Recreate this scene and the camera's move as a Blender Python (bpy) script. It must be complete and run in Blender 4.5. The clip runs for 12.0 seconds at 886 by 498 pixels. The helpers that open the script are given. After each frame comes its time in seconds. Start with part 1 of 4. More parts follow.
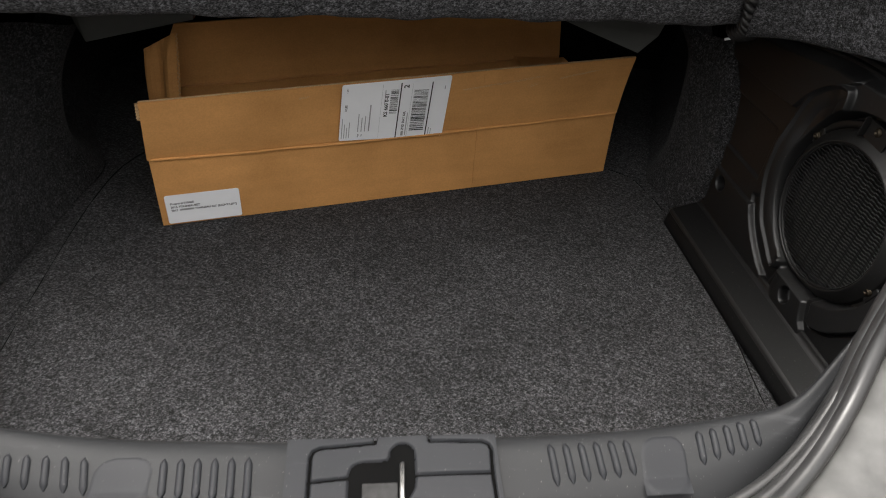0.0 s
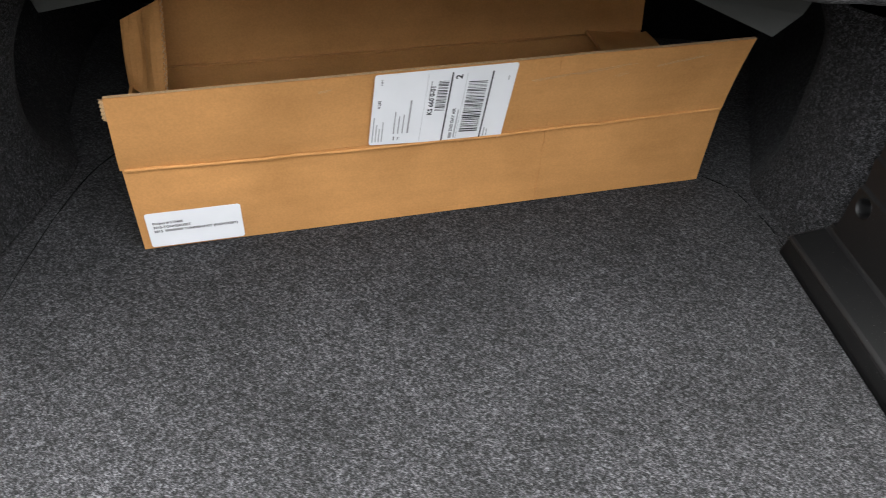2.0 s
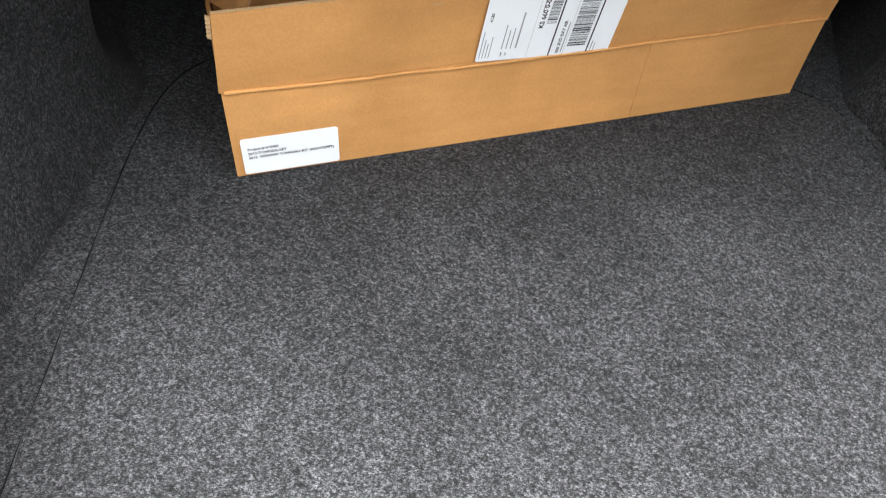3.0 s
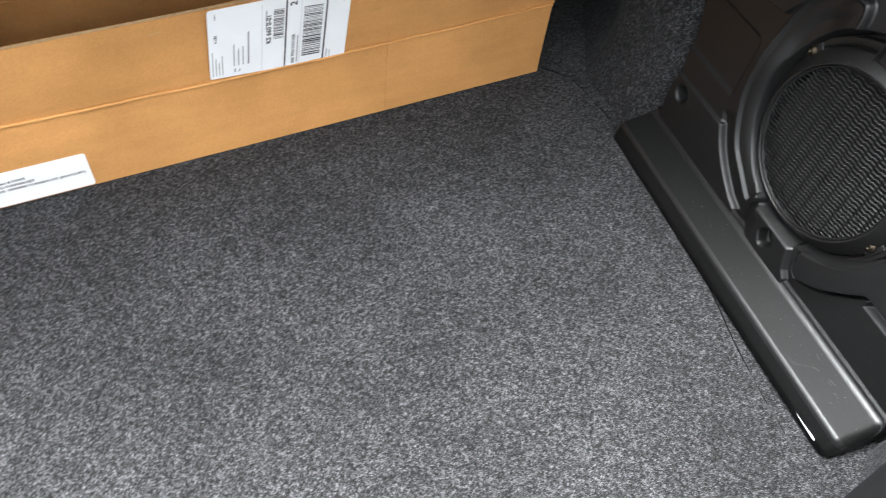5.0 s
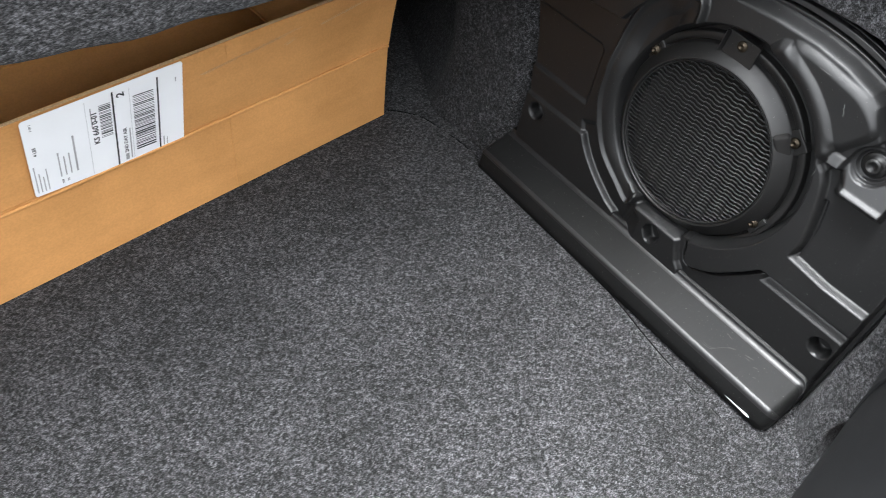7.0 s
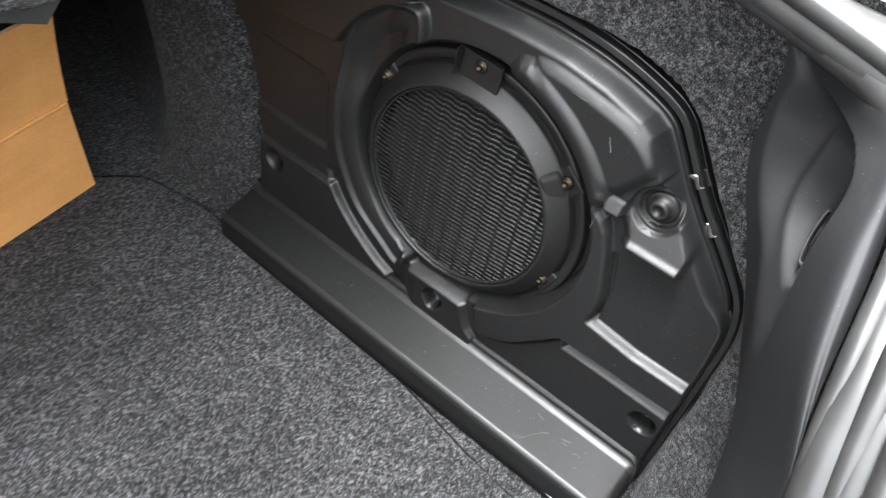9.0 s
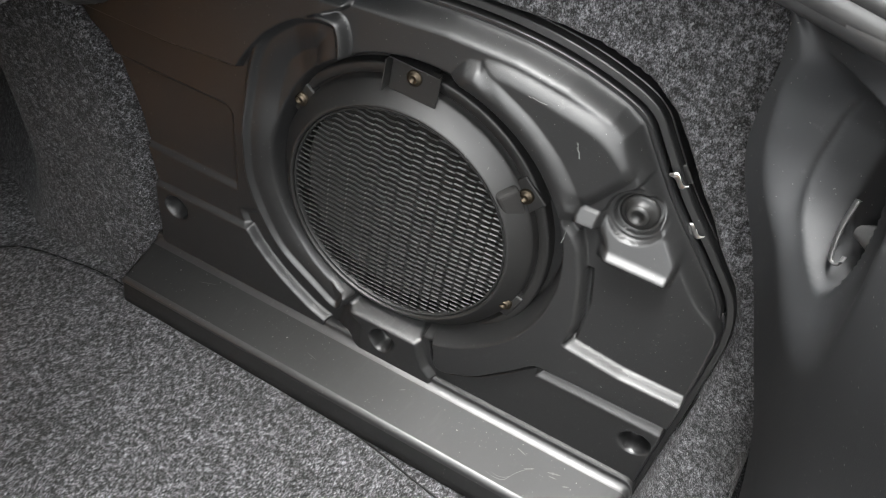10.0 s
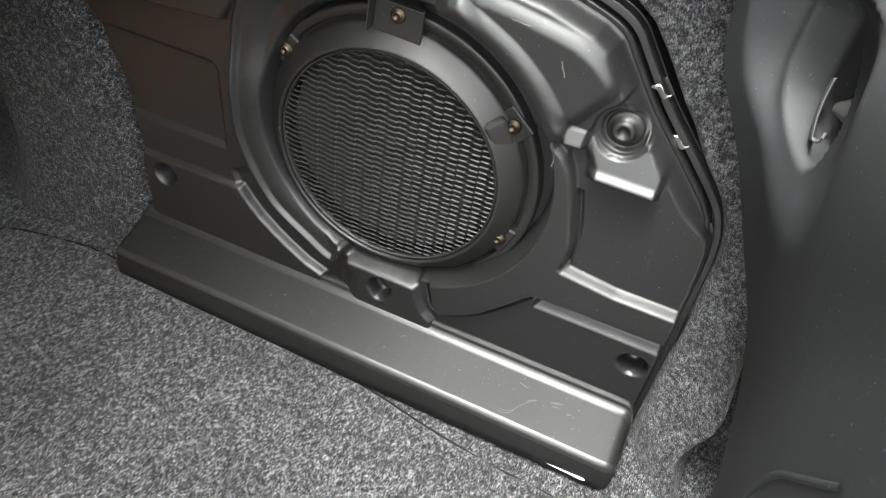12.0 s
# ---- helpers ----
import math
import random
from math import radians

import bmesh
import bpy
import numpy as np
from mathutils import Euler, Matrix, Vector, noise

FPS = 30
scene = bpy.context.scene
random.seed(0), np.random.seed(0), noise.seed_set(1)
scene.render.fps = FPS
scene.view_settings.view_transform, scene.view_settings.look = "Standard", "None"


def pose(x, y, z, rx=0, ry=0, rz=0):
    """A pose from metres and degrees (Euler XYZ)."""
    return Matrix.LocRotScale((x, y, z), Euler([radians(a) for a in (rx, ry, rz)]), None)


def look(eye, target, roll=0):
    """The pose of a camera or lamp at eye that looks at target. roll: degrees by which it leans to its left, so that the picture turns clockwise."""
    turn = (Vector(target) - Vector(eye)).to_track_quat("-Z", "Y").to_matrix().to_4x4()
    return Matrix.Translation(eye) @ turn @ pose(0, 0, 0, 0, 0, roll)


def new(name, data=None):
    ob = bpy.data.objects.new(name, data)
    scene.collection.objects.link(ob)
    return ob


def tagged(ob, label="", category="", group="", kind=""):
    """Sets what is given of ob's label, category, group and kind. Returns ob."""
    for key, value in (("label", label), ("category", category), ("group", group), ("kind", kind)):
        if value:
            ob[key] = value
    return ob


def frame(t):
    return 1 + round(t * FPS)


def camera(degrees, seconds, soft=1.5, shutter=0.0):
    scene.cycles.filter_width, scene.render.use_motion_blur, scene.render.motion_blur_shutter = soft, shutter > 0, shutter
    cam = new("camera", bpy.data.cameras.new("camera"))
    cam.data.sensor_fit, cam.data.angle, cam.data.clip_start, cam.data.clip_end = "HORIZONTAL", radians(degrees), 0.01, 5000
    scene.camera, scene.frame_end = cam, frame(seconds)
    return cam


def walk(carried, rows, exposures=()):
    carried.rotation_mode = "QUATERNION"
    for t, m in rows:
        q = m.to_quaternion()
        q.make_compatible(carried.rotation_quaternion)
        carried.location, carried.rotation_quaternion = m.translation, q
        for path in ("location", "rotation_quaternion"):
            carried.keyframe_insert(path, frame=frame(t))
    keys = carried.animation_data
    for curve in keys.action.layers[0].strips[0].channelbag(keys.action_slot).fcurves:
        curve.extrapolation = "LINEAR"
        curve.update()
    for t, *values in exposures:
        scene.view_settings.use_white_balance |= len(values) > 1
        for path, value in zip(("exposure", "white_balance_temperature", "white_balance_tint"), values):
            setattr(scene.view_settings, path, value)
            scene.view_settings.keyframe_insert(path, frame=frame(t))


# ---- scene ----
cam = camera(61.6, 12.0, soft=1.0, shutter=0.3)
PATH = [
    (0, (-0.002, 0.036, 0.646), (0.047, 1.591, -0.611), 3.9),
    (0.5, (0.008, 0.095, 0.637), (0.052, 1.647, -0.624), 3.8),
    (1, (-0.001, 0.16, 0.595), (0.015, 1.681, -0.704), 3.6),
    (1.5, (0.007, 0.228, 0.577), (0.0, 1.725, -0.75), 3.6),
    (2, (-0.044, 0.27, 0.568), (-0.037, 1.744, -0.784), 4.0),
    (2.5, (-0.145, 0.296, 0.558), (-0.098, 1.719, -0.847), 4.7),
    (2.7, (-0.182, 0.292, 0.545), (-0.117, 1.674, -0.899), 5.0),
    (4.3, (-0.12, 0.302, 0.601), (0.048, 1.409, -1.055), 7.1),
    (4.5, (-0.09, 0.3, 0.617), (0.12, 1.412, -1.032), 7.9),
    (5, (-0.033, 0.287, 0.639), (0.307, 1.468, -0.939), 8.8),
    (5.5, (-0.031, 0.302, 0.627), (0.505, 1.495, -0.886), 10.4),
    (6, (-0.061, 0.327, 0.618), (0.613, 1.48, -0.871), 10.6),
    (6.5, (-0.087, 0.337, 0.624), (0.647, 1.464, -0.856), 9.9),
    (6.7, (-0.085, 0.344, 0.619), (0.666, 1.463, -0.859), 9.9),
    (8.3, (0.085, 0.387, 0.612), (0.87, 1.43, -0.904), 6.8),
    (8.5, (0.109, 0.4, 0.594), (0.936, 1.411, -0.92), 7.4),
    (9, (0.15, 0.439, 0.566), (1.125, 1.341, -0.929), 9.2),
    (9.5, (0.18, 0.483, 0.534), (1.284, 1.266, -0.938), 10.1),
    (10, (0.168, 0.503, 0.529), (1.336, 1.215, -0.931), 9.6),
    (10.5, (0.165, 0.502, 0.521), (1.355, 1.184, -0.935), 8.7),
    (11, (0.159, 0.5, 0.52), (1.359, 1.169, -0.932), 8.0),
    (11.5, (0.153, 0.497, 0.516), (1.358, 1.153, -0.938), 7.7),
    (12, (0.132, 0.489, 0.509), (1.332, 1.146, -0.949), 7.6),
]
EXPOSURES = [(0, 2.45, 6500, 10), (0.5, 2.61, 6500, 10), (1, 2.95, 6400, 10), (1.5, 3.26, 6200, 10), (2.5, 3.80, 6100, 8), (4.5, 3.98, 6050, 7), (6.5, 3.93, 6000, 8), (8.5, 4.01, 6050, 9), (9, 4.31, 6050, 8), (9.5, 4.45, 6150, 9), (10.5, 4.68, 6300, 6), (12, 4.77, 6300, 5)]
walk(cam, [(t, look(eye, target, roll)) for t, eye, target, roll in PATH], EXPOSURES)
# ---- light ----
world = bpy.data.worlds.new("sky")
scene.world = world
world.use_nodes = True
wn = world.node_tree.nodes
sky = wn.new("ShaderNodeTexSky")
sky.sky_type, sky.sun_disc = "NISHITA", False
sky.sun_elevation, sky.sun_rotation = radians(80), radians(-45)
sky.air_density, sky.dust_density, sky.ozone_density = 0.8, 4.0, 0.6
grey = wn.new("ShaderNodeHueSaturation")  # overcast: nearly white light
grey.inputs["Saturation"].default_value = 0.12
world.node_tree.links.new(sky.outputs[0], grey.inputs["Color"])
warm = wn.new("ShaderNodeMix")
warm.data_type, warm.blend_type = "RGBA", "MULTIPLY"
warm.inputs["Factor"].default_value, warm.inputs["B"].default_value = 1.0, (1.0, 0.965, 0.915, 1)
world.node_tree.links.new(grey.outputs[0], warm.inputs["A"])
world.node_tree.links.new(warm.outputs["Result"], wn["Background"].inputs[0])
wn["Background"].inputs[1].default_value = 0.15
sun = new("sun", bpy.data.lights.new("sun", "SUN"))
sun.data.energy, sun.data.angle, sun.data.color = 0.46, radians(14), (1.0, 0.98, 0.96)
sun.matrix_world = look((-0.50, 0.20, 1.9), (0.0, 0.0, 0.0))


# ---- materials ----
def material(name, rough=0.6, metal=0.0, spec=0.5):
    m = bpy.data.materials.new(name)
    m.use_nodes = True
    n, l = m.node_tree.nodes, m.node_tree.links
    b = n["Principled BSDF"]
    b.inputs["Roughness"].default_value, b.inputs["Metallic"].default_value = rough, metal
    b.inputs["Specular IOR Level"].default_value = spec
    return m, n, l, b


def coords(n, l, scale=(1, 1, 1), rot=(0, 0, 0)):
    tc, mp = n.new("ShaderNodeTexCoord"), n.new("ShaderNodeMapping")
    mp.inputs["Scale"].default_value, mp.inputs["Rotation"].default_value = scale, rot
    l.new(tc.outputs["Object"], mp.inputs[0])
    return mp.outputs[0]


def noise_tex(n, l, vec, scale, detail=2.0, rough=0.5):
    t = n.new("ShaderNodeTexNoise")
    t.inputs["Scale"].default_value, t.inputs["Detail"].default_value, t.inputs["Roughness"].default_value = scale, detail, rough
    l.new(vec, t.inputs["Vector"])
    return t.outputs["Fac"]


def ramp(n, l, fac, stops):
    r = n.new("ShaderNodeValToRGB")
    e = r.color_ramp.elements
    while len(e) < len(stops):
        e.new(0.5)
    for s, (p, c) in zip(e, stops):
        s.position, s.color = p, (*c, 1) if len(c) == 3 else c
    l.new(fac, r.inputs[0])
    return r.outputs[0]


def mix(n, l, fac, a, b, mode="MIX"):
    m = n.new("ShaderNodeMix")
    m.data_type, m.blend_type = "RGBA", mode
    for sock, val in ((m.inputs["Factor"], fac), (m.inputs["A"], a), (m.inputs["B"], b)):
        if isinstance(val, (int, float)):
            sock.default_value = val
        elif isinstance(val, tuple):
            sock.default_value = (*val, 1)
        else:
            l.new(val, sock)
    return m.outputs["Result"]


def bump(n, l, b, height, strength, dist):
    k = n.new("ShaderNodeBump")
    k.inputs["Strength"].default_value, k.inputs["Distance"].default_value = strength, dist
    l.new(height, k.inputs["Height"])
    l.new(k.outputs[0], b.inputs["Normal"])
    return k


def carpet(name, tone=1.0, soft=False):
    """Needled felt: matted clumps of dark and pale fibre, with stray lint."""
    m, n, l, b = material(name, 0.95, 0, 0.15)
    v = coords(n, l)
    wide, patch = noise_tex(n, l, v, 7, 3), noise_tex(n, l, coords(n, l, (1, 1.3, 1.2), (0.3, 0.1, 0.9)), 60, 4, 0.6)
    clump, fine = noise_tex(n, l, coords(n, l, (1, 1.15, 1.1), (0.1, 0.2, 0.5)), 250, 4, 0.7), noise_tex(n, l, v, 1500, 1)
    k = tone
    # crossed layers of short fibres
    total = None
    for a, sc in ((0.25, 430), (1.3, 500), (2.35, 460)):
        f = noise_tex(n, l, coords(n, l, (1, 2.6, 1.6), (0.25 * a, 0.2, a)), sc, 2.0, 0.6)
        total = f if total is None else mix(n, l, 0.42, total, f)
    total = mix(n, l, 0.40, total, clump)
    low, high = (0.415, 0.60) if soft else (0.423, 0.592)
    c = ramp(n, l, total, [(low, (0.008 * k,) * 3), (low + 0.050, (0.028 * k,) * 3), (low + 0.100, (0.084 * k, 0.083 * k, 0.086 * k)), (high, (0.25 * k, 0.25 * k, 0.262 * k))])
    c = mix(n, l, 0.35, c, ramp(n, l, fine, [(0.30, (0.5, 0.5, 0.5)), (0.70, (1.5, 1.5, 1.5))]), "MULTIPLY")
    c = mix(n, l, 1.0, c, ramp(n, l, patch, [(0.32, (0.72, 0.72, 0.71)), (0.68, (1.30, 1.30, 1.32))]), "MULTIPLY")
    c = mix(n, l, 0.7, c, ramp(n, l, wide, [(0.3, (0.66, 0.66, 0.66)), (0.7, (1.26, 1.26, 1.28))]), "MULTIPLY")
    lint = noise_tex(n, l, coords(n, l, (1, 2.6, 1.5), (0.1, 0.3, 0.7)), 230, 0)
    c = mix(n, l, ramp(n, l, lint, [(0.765, (0, 0, 0)), (0.83, (0.45, 0.45, 0.45))]), c, (0.17, 0.17, 0.175))
    l.new(c, b.inputs["Base Color"])
    b.inputs["Sheen Weight"].default_value, b.inputs["Sheen Roughness"].default_value = 0.04, 0.6
    bump(n, l, b, total, 0.7, 0.003)
    return m


def plastic(name, col, rough=0.42, scuff=0.25, grain=2500, spec=0.42, worn=0.60):
    m, n, l, b = material(name, rough, 0, spec)
    v = coords(n, l)
    wear, patch, dust = noise_tex(n, l, coords(n, l, (1, 9, 9), (0.2, 0.5, 0.4)), 14, 6, 0.75), noise_tex(n, l, v, 5, 4), noise_tex(n, l, v, 650, 1)
    w = ramp(n, l, wear, [(worn, (0, 0, 0)), (worn + 0.14, (scuff, scuff, scuff))])
    c = mix(n, l, w, col, tuple(min(1, x * 3 + 0.05) for x in col))
    c = mix(n, l, ramp(n, l, dust, [(0.74, (0, 0, 0)), (0.80, (0.5, 0.5, 0.5))]), c, (0.16, 0.16, 0.15))
    l.new(c, b.inputs["Base Color"])
    l.new(ramp(n, l, patch, [(0.3, (rough - 0.06,) * 3), (0.7, (rough + 0.10,) * 3)]), b.inputs["Roughness"])
    bump(n, l, b, noise_tex(n, l, v, grain, 2), 0.12, 0.0006)
    return m


def cardboard(name, col):
    m, n, l, b = material(name, 0.78, 0, 0.2)
    v = coords(n, l)
    streak, blot, fib = noise_tex(n, l, coords(n, l, (1.2, 1.2, 9)), 8, 4), noise_tex(n, l, v, 11, 5, 0.6), noise_tex(n, l, v, 420, 3)
    c = mix(n, l, 0.9, col, ramp(n, l, blot, [(0.3, (0.85, 0.83, 0.80)), (0.52, (0.98, 0.975, 0.97)), (0.72, (1.08, 1.07, 1.06))]), "MULTIPLY")
    c = mix(n, l, 0.4, c, ramp(n, l, streak, [(0.35, (0.9, 0.9, 0.9)), (0.65, (1.06, 1.06, 1.06))]), "MULTIPLY")
    c = mix(n, l, 0.5, c, ramp(n, l, fib, [(0.35, (0.86, 0.86, 0.86)), (0.65, (1.08, 1.08, 1.08))]), "MULTIPLY")
    l.new(c, b.inputs["Base Color"])
    bump(n, l, b, blot, 0.12, 0.003)
    return m


def plain(name, col, rough=0.5, metal=0.0, vary=0.12, scale=40, spec=0.5):
    m, n, l, b = material(name, rough, metal, spec)
    f = noise_tex(n, l, coords(n, l), scale, 4)
    l.new(mix(n, l, 1.0, col, ramp(n, l, f, [(0.3, (1 - vary,) * 3), (0.7, (1 + vary,) * 3)]), "MULTIPLY"), b.inputs["Base Color"])
    return m


FLOOR = carpet("floor_carpet", 0.40)
# wheel housing felt: its low tone holds the deep shade there
LINER_SHADED = carpet("liner_carpet_shaded", 0.28)
SHELFC = carpet("shelf_carpet", 0.58, soft=True)
WALLC = carpet("wall_carpet", 0.37, soft=True)
PANEL = plastic("black_moulded_plastic", (0.0058, 0.0058, 0.0059), 0.42, 0.30, spec=0.44)
LEDGE = plastic("scuffed_black_plastic", (0.0036, 0.0036, 0.0036), 0.55, 0.05, spec=0.25, worn=0.56)
FRAMEP = plastic("satin_black_plastic", (0.0050, 0.0048, 0.0046), 0.46, 0.1, spec=0.44)
TRIM = plastic("dark_grey_trim_plastic", (0.0097, 0.0103, 0.0112), 0.62, 0.25, spec=0.31)
GREYP = plastic("grey_hook_plastic", (0.05, 0.05, 0.05), 0.40, 0.1, spec=0.45)
SILL = plastic("grey_sill_plastic", (0.0096, 0.0104, 0.0124), 0.58, 0.12, spec=0.27)
MESH = plain("black_coated_steel", (0.007, 0.007, 0.007), 0.52, 0.0, spec=0.32)
VOID = plain("black_hollow_shade", (0.003, 0.003, 0.003), 1.0, spec=0.05)
CONE = plain("black_cone", (0.012, 0.0115, 0.011), 0.9, spec=0.2)
CARD = cardboard("brown_cardboard", (0.566, 0.284, 0.097))
CARDE = plain("torn_cardboard_edge", (0.50, 0.33, 0.17), 0.9, 0, 0.35, 900)
PAPER = plain("white_label_paper", (0.84, 0.85, 0.86), 0.55, 0, 0.03, 20)
INK = plain("black_ink", (0.02, 0.02, 0.02), 0.6)
GREYINK = plain("grey_ink", (0.33, 0.33, 0.33), 0.6)
SCRAPE = plain("scraped_plastic", (0.035, 0.037, 0.035), 0.7, 0, 0.6, 900)
SCUFF = plain("rubbed_plastic", (0.0115, 0.0115, 0.0110), 0.6, 0, 0.6, 900, spec=0.4)
RUBBER = plain("black_rubber_seal", (0.022, 0.022, 0.022), 0.36, 0, 0.3)
BRASS = plain("zinc_screw", (0.05, 0.041, 0.03), 0.5, 1.0, 0.3, 300)
STEEL = plain("bare_steel", (0.55, 0.54, 0.52), 0.3, 1.0, 0.2, 200)
LATCH = plain("worn_latch_steel", (0.012, 0.012, 0.012), 0.66, 0.2, 0.9, 120, spec=0.35)
BODY = plain("grey_primer_metal", (0.045, 0.047, 0.043), 0.6, 0.0, 0.15, 15)
PAINT = plain("dusty_car_paint", (0.05, 0.05, 0.048), 0.6, 0.0, 0.45, 45)
DARK = plain("black_insulation", (0.010, 0.010, 0.010), 1.0, spec=0.05)
CONCRETE = plain("grey_concrete", (0.22, 0.215, 0.205), 0.85, 0.0, 0.2, 3)


# ---- builders ----
def part(name, bm, mat, parent=None, label="", smooth=False):
    me = bpy.data.meshes.new(name)
    bm.normal_update()
    bm.to_mesh(me)
    bm.free()
    me.materials.append(mat)
    if smooth:
        for p in me.polygons:
            p.use_smooth = len(p.vertices) < 5
    ob = new(name, me)
    if parent:
        ob.parent = parent
    return tagged(ob, label)


def thing(name, label, category, group=""):
    return tagged(new(name), label, category, group)


def grid_mesh(bm, pts, close_u=False):
    """Faces over a 2D array of places (rows of equal length)."""
    vs = [[bm.verts.new(p) for p in row] for row in pts]
    for i in range(len(vs) - 1):
        for j in range(len(vs[0]) - 1 + close_u):
            k = (j + 1) % len(vs[0])
            bm.faces.new((vs[i][j], vs[i][k], vs[i + 1][k], vs[i + 1][j]))
    return vs


def block(bm, lo, hi, m=Matrix(), bev=0.0, seg=2):
    r = bmesh.ops.create_cube(bm, size=1)
    lo, hi = Vector(lo), Vector(hi)
    for v in r["verts"]:
        v.co = Vector([(lo[i] + hi[i]) / 2 + v.co[i] * (hi[i] - lo[i]) for i in range(3)])
    vs = r["verts"]
    if bev:
        es = list({e for v in vs for e in v.link_edges})
        q = bmesh.ops.bevel(bm, geom=es, offset=bev, segments=seg, profile=0.5, affect="EDGES")
        vs = list({v for f in q["faces"] for v in f.verts} | {v for v in vs if v.is_valid})
    for v in vs:
        v.co = m @ v.co
    return vs


def lathe(bm, profile, m, n=64):
    """Turns a profile of (radius, height) about the local z of m."""
    rows = [[m @ Vector((r * math.cos(2 * math.pi * i / n), r * math.sin(2 * math.pi * i / n), h)) for i in range(n)] for r, h in profile]
    grid_mesh(bm, rows, True)


def tube(bm, pts, rad, n=10):
    pts = [Vector(p) for p in pts]
    rows = []
    for i, p in enumerate(pts):
        a, b = pts[max(i - 1, 0)], pts[min(i + 1, len(pts) - 1)]
        d = (b - a).normalized()
        s = d.cross(Vector((0, 0, 1))) if abs(d.z) < 0.9 else d.cross(Vector((1, 0, 0)))
        s.normalize()
        q = d.cross(s)
        rows.append([p + rad * (math.cos(t) * s + math.sin(t) * q) for t in [2 * math.pi * k / n for k in range(n)]])
    grid_mesh(bm, rows, True)


def smooth_line(pts, n):
    """A Catmull-Rom line through pts, n points in all."""
    p = [np.array(q, float) for q in pts]
    p = [2 * p[0] - p[1]] + p + [2 * p[-1] - p[-2]]
    out = []
    for k in range(n):
        s = k / (n - 1) * (len(p) - 3)
        i = min(int(s), len(p) - 4)
        t = s - i
        a, b, c, d = p[i:i + 4]
        out.append(0.5 * (2 * b + (c - a) * t + (2 * a - 5 * b + 4 * c - d) * t * t + (3 * b - a - 3 * c + d) * t ** 3))
    return out


def loft(bm, curves, n, m):
    """A surface through guide curves: each is a list of points, n along it and m across."""
    lines = [smooth_line(c, n) for c in curves]
    rows = [smooth_line([ln[i] for ln in lines], m) for i in range(n)]
    grid_mesh(bm, [[Vector(q) for q in r] for r in rows])


def step(x, a, b):
    t = np.clip((x - np.asarray(a)) / (np.asarray(b) - np.asarray(a)), 0, 1)
    return t * t * (3 - 2 * t)


def poly_sdf(U, V, poly):
    """Distance to a closed polygon's edge, positive inside."""
    d = np.full(U.shape, 1e9)
    inside = np.zeros(U.shape, bool)
    for (x0, y0), (x1, y1) in zip(poly, poly[1:] + poly[:1]):
        ex, ey = x1 - x0, y1 - y0
        t = np.clip(((U - x0) * ex + (V - y0) * ey) / (ex * ex + ey * ey + 1e-12), 0, 1)
        d = np.minimum(d, np.hypot(U - x0 - t * ex, V - y0 - t * ey))
        cross = ((y0 > V) != (y1 > V)) & (U < (x1 - x0) * (V - y0) / (y1 - y0 + 1e-12) + x0)
        inside ^= cross
    return np.where(inside, d, -d)


def rounded(poly, times=2):
    """Cuts a closed polygon's corners."""
    for _ in range(times):
        out = []
        for (x0, y0), (x1, y1) in zip(poly, poly[1:] + poly[:1]):
            out += [(0.78 * x0 + 0.22 * x1, 0.78 * y0 + 0.22 * y1), (0.22 * x0 + 0.78 * x1, 0.22 * y0 + 0.78 * y1)]
        poly = out
    return poly


def height_sheet(bm, U, V, H, keep, place):
    """A sheet over a grid of (u, v) at height h, where keep is true."""
    P = place(U, V, H)
    quad = keep[:-1, :-1] & keep[1:, :-1] & keep[:-1, 1:] & keep[1:, 1:]
    need = np.zeros(U.shape, bool)
    for a, b in ((0, 0), (1, 0), (0, 1), (1, 1)):
        need[a:U.shape[0] - 1 + a, b:U.shape[1] - 1 + b] |= quad
    vs = {}
    for i, j in zip(*np.nonzero(need)):
        vs[i, j] = bm.verts.new(P[i, j])
    for i, j in zip(*np.nonzero(quad)):
        bm.faces.new((vs[i, j], vs[i, j + 1], vs[i + 1, j + 1], vs[i + 1, j]))


def words(text, size, m, mat, parent, name="lettering"):
    cu = bpy.data.curves.new(name, "FONT")
    cu.body, cu.size, cu.resolution_u, cu.offset = text, size, 2, size * 0.03
    tmp = bpy.data.objects.new(name, cu)
    scene.collection.objects.link(tmp)
    bpy.context.view_layer.update()
    me = bpy.data.meshes.new_from_object(tmp.evaluated_get(bpy.context.evaluated_depsgraph_get()))
    bpy.data.objects.remove(tmp)
    me.transform(m)
    me.materials.clear()
    me.materials.append(mat)
    ob = new(name, me)
    ob.parent = parent
    return ob


# ---- setting: floor, liners, sill ----
MAT_EDGE = [(-0.470, 0.34), (-0.478, 0.60), (-0.484, 0.75), (-0.486, 0.90), (-0.475, 1.0), (-0.44, 1.06), (-0.36, 1.085), (0.22, 1.082),
            (0.285, 1.068), (0.325, 1.04), (0.343, 1.00), (0.358, 0.95), (0.378, 0.80), (0.3895, 0.69), (0.3905, 0.63), (0.3925, 0.58), (0.3960, 0.548), (0.4005, 0.512), (0.4080, 0.468), (0.415, 0.43), (0.424, 0.40), (0.43, 0.34)]


